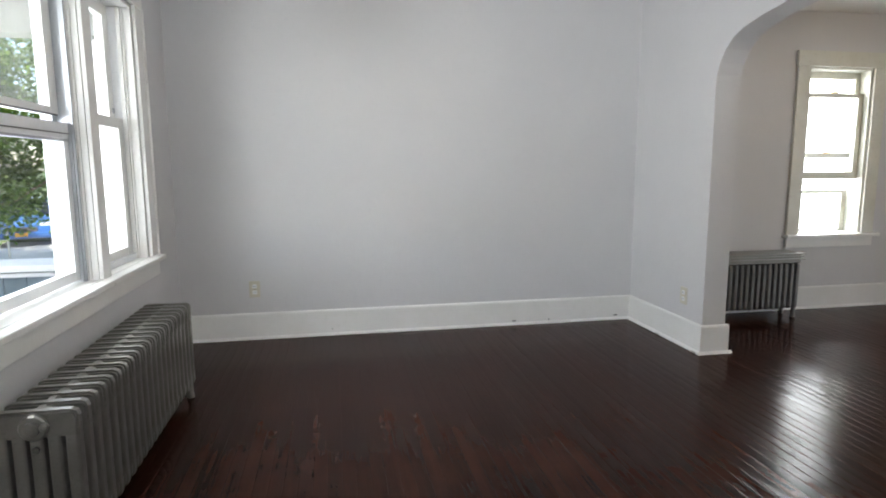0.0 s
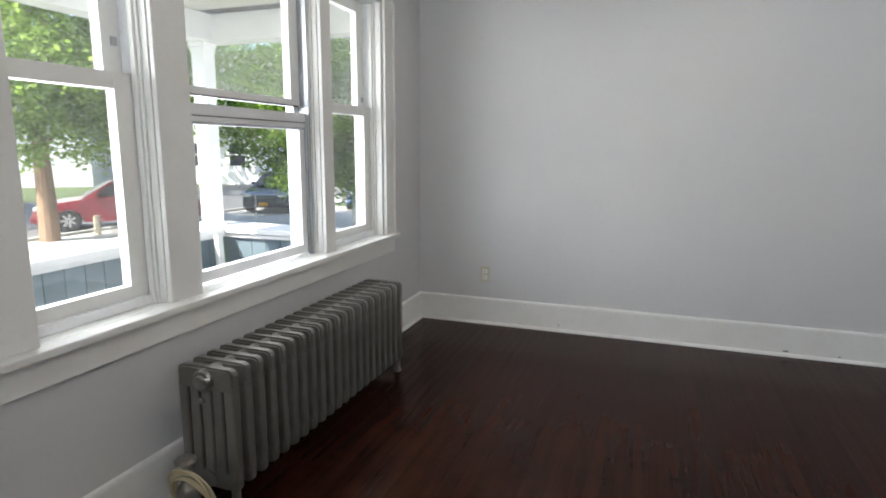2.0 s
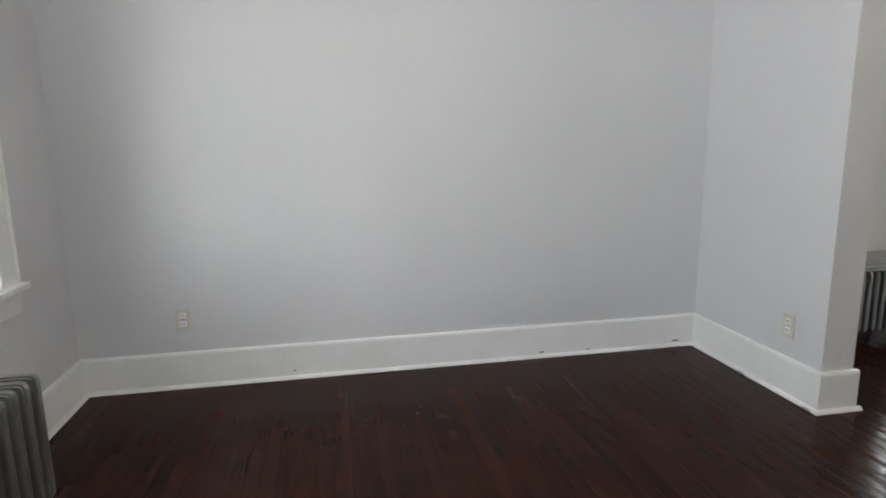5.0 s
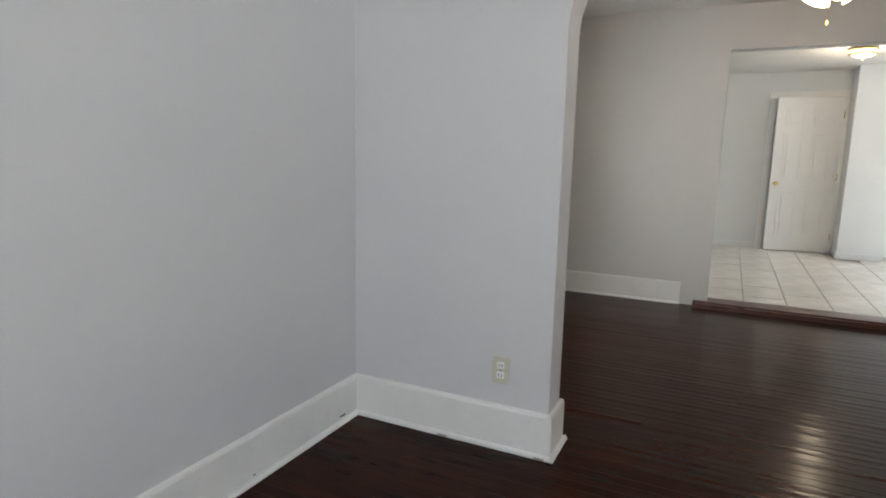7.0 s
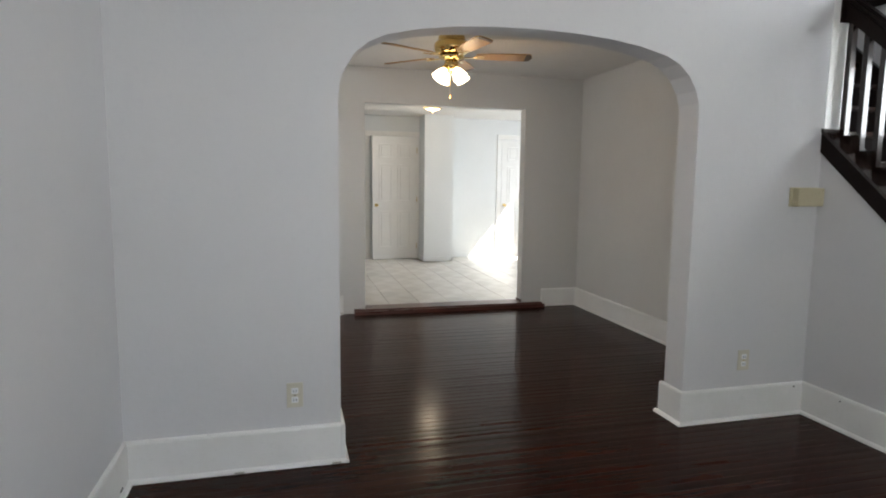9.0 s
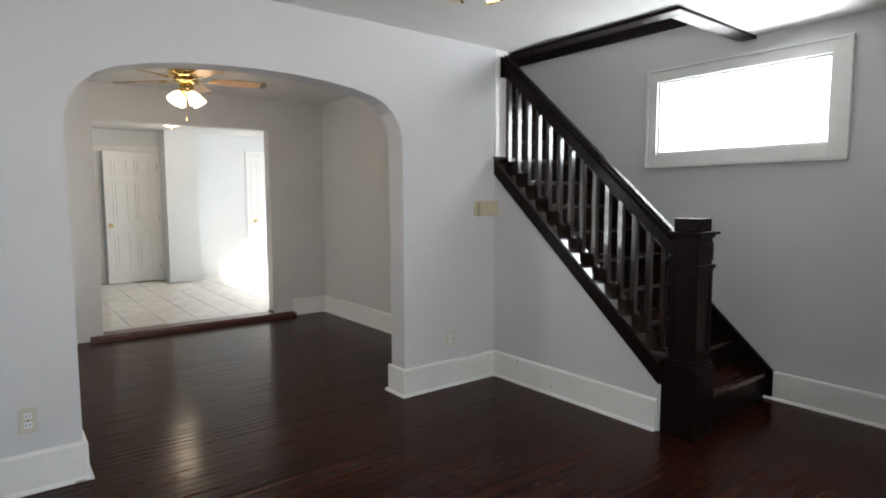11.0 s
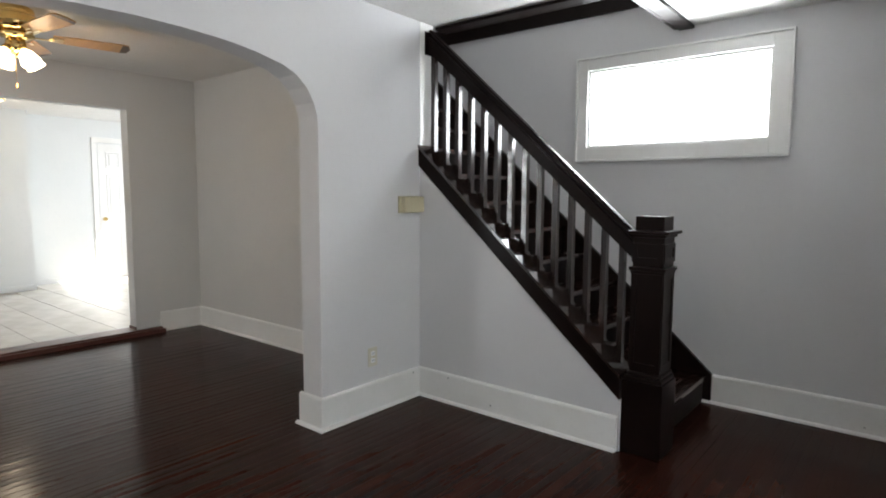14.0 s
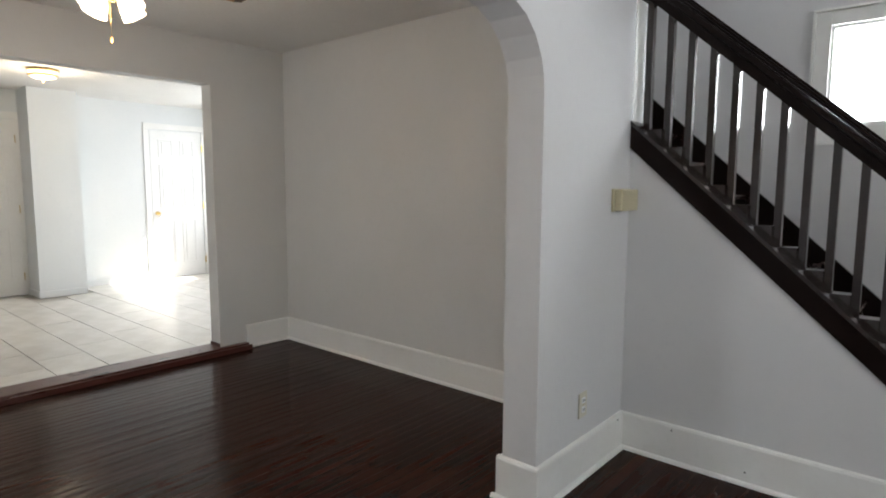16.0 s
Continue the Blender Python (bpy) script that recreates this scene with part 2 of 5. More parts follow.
def leaf_material(name, a, b2):
    m, t, b = nodes_of(name)
    g = t.nodes.new("ShaderNodeNewGeometry")
    col = ramp_mix(t, g.outputs["Random Per Island"], a, b2)
    df, tl, mix = (t.nodes.new(k) for k in ("ShaderNodeBsdfDiffuse", "ShaderNodeBsdfTranslucent", "ShaderNodeMixShader"))
    t.links.new(col, df.inputs[0])
    t.links.new(col, tl.inputs[0])
    mix.inputs[0].default_value = 0.72
    t.links.new(df.outputs[0], mix.inputs[1])
    t.links.new(tl.outputs[0], mix.inputs[2])
    t.links.new(mix.outputs[0], t.nodes["Material Output"].inputs[0])
    return m


LEAF = leaf_material("maple_leaves", (0.12, 0.22, 0.03), (0.36, 0.50, 0.11))
LEAF2 = leaf_material("dark_leaves", (0.06, 0.13, 0.02), (0.22, 0.33, 0.07))

# ---- mesh helpers ----


def finish(name, bm, material, parent=None, label="", smooth=False):
    me = bpy.data.meshes.new(name)
    bm.normal_update()
    bm.to_mesh(me)
    bm.free()
    me.materials.append(material)
    if smooth:
        for p in me.polygons:
            p.use_smooth = True
    ob = new(name, me)
    if parent:
        ob.parent = parent
    if label:
        ob["label"] = label
    return ob


def part(name, bm, material, parent, label="", smooth=False):
    return finish(name, bm, material, parent, label, smooth)


def thing(name, place, label, category, group="", kind="", rz=0):
    ob = new(name)
    ob.matrix_basis = pose(*place, 0, 0, rz)
    return tagged(ob, label, category, group, kind)


def box(bm, x0, x1, y0, y1, z0, z1, bevel=0.0, m=None):
    r = bmesh.ops.create_cube(bm, size=1)
    vs = r["verts"]
    for v in vs:
        v.co = Vector(((x0 + x1) / 2 + v.co.x * (x1 - x0), (y0 + y1) / 2 + v.co.y * (y1 - y0), (z0 + z1) / 2 + v.co.z * (z1 - z0)))
        if m:
            v.co = m @ v.co
    if bevel:
        es = list({e for v in vs for e in v.link_edges})
        bmesh.ops.bevel(bm, geom=es, offset=bevel, segments=2, affect="EDGES", profile=0.6)
    return bm


def boxes(*rows, bevel=0.0):
    bm = bmesh.new()
    for r in rows:
        box(bm, *r, bevel=bevel)
    return bm


def prism(bm, outline, axis, a, b):
    """A flat outline (pairs in the two other axes, in order) drawn out along axis from a to b."""
    def at(u, v, w):
        return {"x": (w, u, v), "y": (u, w, v), "z": (u, v, w)}[axis]
    lo = [bm.verts.new(at(u, v, a)) for u, v in outline]
    hi = [bm.verts.new(at(u, v, b)) for u, v in outline]
    bm.faces.new(lo)
    bm.faces.new(hi[::-1])
    for i in range(len(lo)):
        j = (i + 1) % len(lo)
        bm.faces.new((lo[j], lo[i], hi[i], hi[j]))
    bmesh.ops.recalc_face_normals(bm, faces=bm.faces)
    return bm


def lathe(bm, profile, n=24, m=None):
    """Turned about z: pairs of radius and height."""
    rings = []
    for r, z in profile:
        rings.append([bm.verts.new((r * math.cos(2 * math.pi * i / n), r * math.sin(2 * math.pi * i / n), z)) for i in range(n)])
    for a, b in zip(rings, rings[1:]):
        for i in range(n):
            bm.faces.new((a[i], a[(i + 1) % n], b[(i + 1) % n], b[i]))
    if profile[0][0] > 1e-4:
        bm.faces.new(rings[0][::-1])
    if profile[-1][0] > 1e-4:
        bm.faces.new(rings[-1])
    if m:
        for ring in rings:
            for v in ring:
                v.co = m @ v.co
    return bm


def rod(bm, p, q, r, n=10, r2=None):
    p, q = Vector(p), Vector(q)
    m = Matrix.Translation(p) @ (q - p).to_track_quat("Z", "Y").to_matrix().to_4x4()
    return lathe(bm, [(r, 0), (r if r2 is None else r2, (q - p).length)], n, m)


# ---- structure ----
W, N, S, H = -3.49, 0.0, -4.87, 2.52      # living room faces and ceiling height
AT = 0.17                                 # arch wall thickness
DX, DS = 3.19, -3.87                      # dining room far wall, stair-side wall
KX, KS, KZ = 7.10, -5.36, 0.05            # kitchen far wall, side wall, floor
WIN_S, WIN_N, WIN_LO, WIN_HI = -2.985, -0.630, 0.722, 2.17
ST = -3.745                               # face of the wall under the stairs


def wall(name, rows, material, label):
    return tagged(finish(name, boxes(*rows), material), label, "wall", kind="structure")


wall("wall_west", [(W - 0.20, W, S - 0.2, WIN_S, 0, 2.75), (W - 0.20, W, WIN_N, 0.2, 0, 2.75), (W - 0.20, W, WIN_S, WIN_N, 0, WIN_LO - 0.03), (W - 0.20, W, WIN_S, WIN_N, WIN_HI, 2.75)], WALL, "pale grey painted plaster wall with a wide window opening")
wall("wall_north", [(W, 1.532, N, 0.2, 0, 2.75), (2.16, KX + 0.2, N, 0.2, 0, 2.75), (1.532, 2.16, N, 0.2, 0, 0.62), (1.532, 2.16, N, 0.2, 2.06, 2.75)], WALL, "pale grey painted plaster wall")
wall("wall_south", [(W, -1.873, S - 0.2, S, 0, 2.75), (-0.668, 1.6, S - 0.2, S, 0, 5.0), (-1.873, -0.668, S - 0.2, S, 0, 1.725), (-1.873, -0.668, S - 0.2, S, 2.279, 2.75), (-1.9, -0.668, S - 0.2, S, 2.75, 5.0)], WALL, "grey painted plaster wall beside the stairs")

ARCH = [(-0.966, 1.74), (-0.972, 1.81), (-0.992, 1.875), (-1.040, 1.953), (-1.105, 2.010), (-1.186, 2.047), (-1.347, 2.085), (-1.52, 2.109), (-1.72, 2.123), (-1.93, 2.128)]
ARCH += [(-3.866 - y, z) for y, z in ARCH[-2::-1]]


def arch_wall():
    bm = bmesh.new()
    prism(bm, [(0, 0), (0, 2.75), (-0.966, 2.75), (-0.966, 0)], "x", 0, AT)
    prism(bm, [(-2.90, 0), (-2.90, 2.75), (DS, 2.75), (DS, 0)], "x", 0, AT)
    for (y0, z0), (y1, z1) in zip(ARCH, ARCH[1:]):
        prism(bm, [(y0, z0), (y0, 2.75), (y1, 2.75), (y1, z1)], "x", 0, AT)
    bmesh.ops.remove_doubles(bm, verts=bm.verts, dist=1e-5)
    # drop the inner faces between neighbouring strips
    seen = {}
    for f in bm.faces:
        seen.setdefault(tuple(round(c, 4) for c in f.calc_center_median()), []).append(f)
    bmesh.ops.delete(bm, geom=[f for fs in seen.values() if len(fs) > 1 for f in fs], context="FACES")
    return tagged(finish("wall_arch", bm, WALL), "pale grey plaster wall with a wide rounded archway", "wall", kind="structure")


arch_wall()
wall("wall_dining_south", [(AT, DX, DS - 0.12, DS, 0, 2.75)], DINING, "warm grey painted dining room wall")
tagged(finish("wall_kitchen", prism(bmesh.new(), [(N, 0), (N, 2.75), (KS, 2.75), (KS, 0), (-3.21, 0), (-3.205, 2.152), (-1.475, 2.152), (-1.475, 0)], "x", DX, DX + 0.14), DINING), "warm grey wall with a wide kitchen opening", "wall", kind="structure")
wall("wall_kitchen_far", [(KX, KX + 0.2, KS - 0.2, 0, 0, 2.75), (6.68, KX, -3.37, -2.88, 0, 2.6)], KITCHEN_WALL, "pale blue-grey kitchen wall with a boxed chimney breast")
wall("wall_kitchen_south", [(DX, 4.60, KS - 0.2, KS, 0, 2.75), (6.60, KX, KS - 0.2, KS, 0, 2.75), (4.60, 6.60, KS - 0.2, KS, 0, 0.75), (4.60, 6.60, KS - 0.2, KS, 2.25, 2.75)], KITCHEN_WALL, "pale kitchen wall with a bright window opening")
wall("wall_under_stairs", [(1.6, 1.75, S - 0.2, DS - 0.12, 0, 5.0)], WALL, "grey wall closing the stairwell")
wall("wall_stairwell", [(-1.29, 1.6, -4.0 + 0.004, -3.90, 2.75, 5.0), (-1.42, -1.294, S, -3.90, 2.75, 5.0)], CEILING, "white painted wall round the stairwell upstairs")
def sag(bm):
    """The old living room ceiling dips a little towards the stair side."""
    for v in bm.verts:
        if v.co.y < -2.6 and v.co.x < 0.01:
            v.co.z -= 0.0155 * (-2.6 - v.co.y)
    return bm


tagged(finish("ceiling", sag(boxes((W, 0, -2.6, N, H, H + 0.25), (W, 0, -3.99, -2.6, H, H + 0.25), (W, -1.28, S, -3.99, H, H + 0.25), (AT, DX, DS, N, 2.50, 2.75), (DX + 0.14, KX, KS, N, 2.46, 2.75))), CEILING), "off-white painted plaster ceiling", "ceiling", kind="structure")
tagged(finish("ceiling_upstairs", boxes((-1.45, 1.8, S - 0.2, -3.88, 5.0, 5.1)), CEILING), "off-white ceiling above the stairwell", "ceiling", kind="structure")
tagged(finish("subfloor", boxes((W - 0.2, DX + 0.14, S - 0.2, 0.2, -0.35, -0.022)), SUBFLOOR), "dark joints under the strip floor", "floor", kind="structure")
tagged(finish("subfloor_kitchen", boxes((DX + 0.14, KX + 0.2, KS - 0.2, 0.2, -0.35, KZ - 0.012)), GROUT), "grey grout bed under the kitchen tiles", "floor", kind="structure")


def baseboard(p, q, out, label="white painted tall baseboard with a shoe moulding", material=None, ends=(0, 0), shoe=(0, 0)):
    """From p to q along a wall; out points into the room."""
    material = material or TRIM
    p, q = Vector((*p, 0)), Vector((*q, 0))
    d = (q - p).normalized()
    p0, q0 = p, q
    p, q = p0 - d * ends[0], q0 + d * ends[1]
    m = Matrix.Translation(p) @ Matrix((( d.x, out[0], 0, 0), (d.y, out[1], 0, 0), (0, 0, 1, 0), (0, 0, 0, 1)))
    ln = (q - p).length
    base = tagged(new("baseboard"), label, "baseboard", kind="structure")
    bm = prism(bmesh.new(), [(0.001, 0.001), (0.02, 0.001), (0.02, 0.182), (0.016, 0.192), (0.001, 0.196)], "x", 0, ln)
    bm.transform(m)
    bmesh.ops.recalc_face_normals(bm, faces=bm.faces)
    part("board", bm, material, base)
    p, q = p0 - d * shoe[0], q0 + d * shoe[1]
    m = Matrix.Translation(p) @ Matrix(((d.x, out[0], 0, 0), (d.y, out[1], 0, 0), (0, 0, 1, 0), (0, 0, 0, 1)))
    ln = (q - p).length
    bm = prism(bmesh.new(), [(0.021, 0.001), (0.038, 0.001), (0.036, 0.010), (0.030, 0.017), (0.021, 0.020)], "x", 0, ln)
    bm.transform(m)
    bmesh.ops.recalc_face_normals(bm, faces=bm.faces)
    part("shoe_moulding", bm, material, base)
    return base


baseboard((W, N), (0, N), (0, -1))
baseboard((W, S), (W, N), (1, 0))
baseboard((0, N), (0, -0.966), (-1, 0), shoe=(0, 0.0205))
baseboard((0, -0.966), (AT, -0.966), (0, -1), ends=(0.0205, 0.0205), shoe=(0.039, 0.039))
baseboard((0, -2.90), (0, ST), (-1, 0), shoe=(0.0205, 0))
baseboard((0, -2.90), (AT, -2.90), (0, 1), ends=(0.0205, 0.0205), shoe=(0.039, 0.039))
baseboard((0, ST), (-1.43, ST), (0, 1))
baseboard((-1.614, S), (W, S), (0, 1), shoe=(0.07, 0))
baseboard((AT, N), (AT, -0.966), (1, 0), shoe=(0, 0.0205))
baseboard((AT, DS), (AT, -2.90), (1, 0), shoe=(0, 0.0205))
baseboard((AT, N), (DX, N), (0, -1))
baseboard((AT, DS), (DX, DS), (0, 1))
baseboard((DX, DS), (DX, -3.44), (-1, 0))
baseboard((DX, -1.25), (DX, N), (-1, 0))

chips = tagged(new("paint_chips"), "small dark chips and nail marks in the white baseboards", "marks", kind="structure")
for x, z, w in ((-2.43, 0.045, 0.010), (-1.02, 0.03, 0.03), (-0.72, 0.028, 0.012), (-0.16, 0.033, 0.04)):
    part("chip", boxes((x, x + w, N - 0.0222 - (0.0 if z > 0.022 else 0.018), N - 0.0204, z, z + 0.004 + 0.1 * w)), SLOT, chips)
for y in (-0.515, -0.965):
    part("scuff", boxes((-0.0398, -0.0372, y, y + 0.045, 0.003, 0.011)), GROUT, chips, "bare grey scuff on the shoe moulding")
part("chip", boxes((-0.0224, -0.0206, -3.668, -3.658, 0.168, 0.175)), SLOT, chips)
for x, z in ((-0.28, 0.165), (-0.62, 0.06)):
    part("chip", boxes((x, x + 0.008, ST + 0.0204, ST + 0.0222, z, z + 0.007)), SLOT, chips)
for x, z, w in ((-2.45, 0.05, 0.008), (-2.72, 0.12, 0.018), (-2.82, 0.06, 0.010)):
    part("chip", boxes((x, x + w, S + 0.0204, S + 0.0222, z, z + 0.006)), SLOT, chips)


# ---- front windows ----
def sash(parent, name, x, y0, y1, z0, z1, stile, low, high, pane_mat, material=None, deep=0.04):
    """A sash frame facing x, its face at x, with one pane."""
    material = material or TRIM
    sh = part(name, boxes((x - deep, x, y0, y0 + stile, z0, z1), (x - deep, x, y1 - stile, y1, z0, z1), (x - deep + 0.001, x - 0.001, y0 + stile, y1 - stile, z0, z0 + low), (x - deep + 0.001, x - 0.001, y0 + stile, y1 - stile, z1 - high, z1)), material, parent)
    pane = part("pane", boxes((x - deep / 2 - 0.002, x - deep / 2 + 0.002, y0 + stile - 0.008, y1 - stile + 0.008, z0 + low - 0.008, z1 - high + 0.008)), pane_mat, sh)
    pane.visible_shadow = False
    return sh


def front_windows():
    f = tagged(new("window_1"), "triple white double-hung window with painted casing and deep sill", "window", kind="structure")
    cx = W + 0.022
    part("casing", boxes((W + 0.002, cx, WIN_N, WIN_N + 0.115, WIN_LO, WIN_HI), (W + 0.002, cx, WIN_S - 0.08, WIN_S + 0.04, WIN_LO, WIN_HI), (W + 0.002, cx + 0.004, WIN_S - 0.095, WIN_N + 0.125, WIN_HI + 0.001, WIN_HI + 0.13), bevel=0.003), TRIM, f)
    part("casing_edge", boxes((W + 0.003, cx + 0.010, WIN_N + 0.117, WIN_N + 0.127, WIN_LO, WIN_HI), (W + 0.003, cx + 0.010, WIN_S - 0.094, WIN_S - 0.082, WIN_LO, WIN_HI), bevel=0.003), TRIM, f)
    part("window_sill", boxes((W - 0.19, W + 0.0015, WIN_S + 0.001, WIN_N - 0.001, WIN_LO - 0.028, WIN_LO), (W + 0.002, W + 0.062, WIN_S - 0.130, WIN_N + 0.135, WIN_LO - 0.0285, WIN_LO - 0.0005), bevel=0.006), TRIM, f, "white painted window stool")
    part("apron", boxes((W + 0.002, W + 0.024, WIN_S - 0.10, WIN_N + 0.122, WIN_LO - 0.122, WIN_LO - 0.030), bevel=0.003), TRIM, f)
    part("jamb", boxes((W - 0.19, W - 0.001, WIN_N - 0.018, WIN_N - 0.0005, WIN_LO, WIN_HI - 0.02), (W - 0.19, W - 0.001, WIN_S + 0.0005, WIN_S + 0.018, WIN_LO, WIN_HI - 0.02), (W - 0.19, W - 0.001, WIN_S + 0.001, WIN_N - 0.001, WIN_HI - 0.019, WIN_HI - 0.001)), TRIM, f)
    bays = [(-2.966, -2.445), (-2.275, -1.362), (-1.250, -0.648)]
    for (_, a), (b, _) in zip(bays, bays[1:]):
        part("mullion", boxes((W - 0.185, W - 0.014, a, b, WIN_LO, WIN_HI - 0.02), bevel=0.002), TRIM, f)
        part("mullion_casing", boxes((W - 0.0135, W + 0.006, a + 0.006, b - 0.006, WIN_LO + 0.0005, WIN_HI - 0.021), bevel=0.004), TRIM, f)
    for bay, (a, b) in enumerate(bays):
        for s, e in ((a, 1), (b, -1)):
            lo, hi = sorted((s + e * 0.001, s + e * 0.020))
            part("stop_bead", boxes((W - 0.074, W - 0.052, lo, hi, WIN_LO, WIN_HI - 0.021), (W - 0.051, W - 0.040, lo, (lo + hi) / 2, WIN_LO, WIN_HI - 0.021) if e > 0 else (W - 0.051, W - 0.040, (lo + hi) / 2, hi, WIN_LO, WIN_HI - 0.021), bevel=0.003), TRIM, f)
            lo, hi = sorted((s + e * 0.001, s + e * 0.012))
            part("sash_track", boxes((W - 0.128, W - 0.076, lo, hi, WIN_LO, WIN_HI - 0.021)), ALU if bay == 1 else VINYL, f)
    xl, xu = W - 0.078, W - 0.119
    for k in (0, 2):
        a, b = bays[k]
        sash(f, "lower_sash", xl, a + 0.013, b - 0.013, WIN_LO + 0.012, 1.53, 0.075, 0.066, 0.055, GLARE_GLASS)
        sash(f, "upper_sash", xu, a + 0.013, b - 0.013, 1.478, WIN_HI - 0.022, 0.075, 0.045, 0.06, HAZY if k else GLARE_GLASS)
        part("sill_strip", boxes((W - 0.077, W - 0.056, a + 0.022, b - 0.022, WIN_LO + 0.0005, WIN_LO + 0.035), bevel=0.004), VINYL, f)
    a, b = bays[1]
    sash(f, "lower_sash", xl, a + 0.013, b - 0.013, WIN_LO + 0.012, 1.454, 0.075, 0.045, 0.07, GLASS, VINYL)
    sash(f, "upper_sash", xu, a + 0.013, b - 0.013, 1.489, WIN_HI - 0.022, 0.075, 0.035, 0.06, HAZY)
    part("storm_track", boxes((W - 0.18, W - 0.13, b - 0.05, b - 0.002, WIN_LO, WIN_HI - 0.03), (W - 0.18, W - 0.13, a + 0.002, a + 0.05, WIN_LO, WIN_HI - 0.03), bevel=0.003), ALU, f, "grey aluminium storm window track")
    part("screen_edge", boxes((xu + 0.0005, xu + 0.004, a + 0.03, b - 0.03, 1.487, 1.494), (xl + 0.0005, xl + 0.003, a + 0.014, b - 0.014, 1.405, 1.409)), SLOT, f)
    part("inner_track", boxes((W - 0.076, W - 0.054, b - 0.034, b - 0.021, WIN_LO, WIN_HI - 0.03), (W - 0.076, W - 0.062, b - 0.046, b - 0.036, WIN_LO, 1.40)), ALU, f, "grey aluminium inner track")
    part("meeting_rail_gasket", boxes((xl - 0.03, xl + 0.004, a + 0.02, b - 0.02, 1.372, 1.383)), ALU, f)
    c = part("sash_catch", boxes((W - 0.03, W + 0.005, -1.325, -1.28, WIN_LO, WIN_LO + 0.022), (W - 0.015, W - 0.002, -1.31, -1.295, WIN_LO + 0.022, WIN_LO + 0.034), bevel=0.003), VINYL, f, "small white plastic window catch lying on the sill")
    for y, z in ((-2.50, 1.62), (-0.70, 1.56)):
        part("tilt_latch", boxes((W - 0.117, W - 0.109, y, y + 0.022, z, z + 0.03), bevel=0.002), ALU, f)


front_windows()


def dining_window():
    f = tagged(new("window_2"), "old cream-painted double-hung window with storm sashes, white daylight behind", "window", kind="structure")
    x0, x1, z0, z1 = 1.532, 2.16, 0.66, 2.06
    part("casing", boxes((x0 - 0.12, x0, -0.022, -0.002, z0, z1), (x1, x1 + 0.12, -0.022, -0.002, z0, z1), (x0 - 0.13, x1 + 0.13, -0.026, -0.002, z1 + 0.001, z1 + 0.125), bevel=0.003), OLD_TRIM, f)
    part("window_sill", boxes((x0 - 0.15, x1 + 0.15, -0.07, -0.002, z0 - 0.029, z0), (x0 + 0.001, x1 - 0.001, -0.002, 0.19, z0 - 0.029, z0 - 0.001), bevel=0.005), TRIM, f)
    part("apron", boxes((x0 - 0.12, x1 + 0.12, -0.022, -0.002, z0 - 0.115, z0 - 0.031), bevel=0.003), TRIM, f)
    part("jamb", boxes((x0 + 0.0005, x0 + 0.02, 0.001, 0.19, z0, z1), (x1 - 0.02, x1 - 0.0005, 0.001, 0.19, z0, z1), (x0 + 0.021, x1 - 0.021, 0.001, 0.19, z1 - 0.02, z1 - 0.001)), OLD_TRIM, f)

    def sash_y(name, y, za, zb, low, high):
        a, b, st = x0 + 0.022, x1 - 0.022, 0.05
        sh = part(name, boxes((a, a + st, y, y + 0.04, za, zb), (b - st, b, y, y + 0.04, za, zb), (a + st, b - st, y + 0.001, y + 0.039, za, za + low), (a + st, b - st, y + 0.001, y + 0.039, zb - high, zb)), OLD_TRIM, f)
        p = part("pane", boxes((a + st - 0.01, b - st + 0.01, y + 0.018, y + 0.022, za + low - 0.01, zb - high + 0.01)), GLASS, sh)
        p.visible_shadow = False
        return sh
    sash_y("lower_sash", 0.055, 1.13, 1.855, 0.06, 0.035)
    sash_y("upper_sash", 0.10, 1.31, z1 - 0.022, 0.045, 0.06)
    sash_y("storm_frame", 0.145, z0 + 0.005, 1.03, 0.02, 0.03)
    part("sash_lock", boxes((1.82, 1.88, 0.045, 0.07, 1.855, 1.87), bevel=0.003), BRASS, f)
    part("sash_lock", boxes((1.82, 1.88, 0.085, 0.105, 1.345, 1.36), bevel=0.003), BRASS, f)


dining_window()


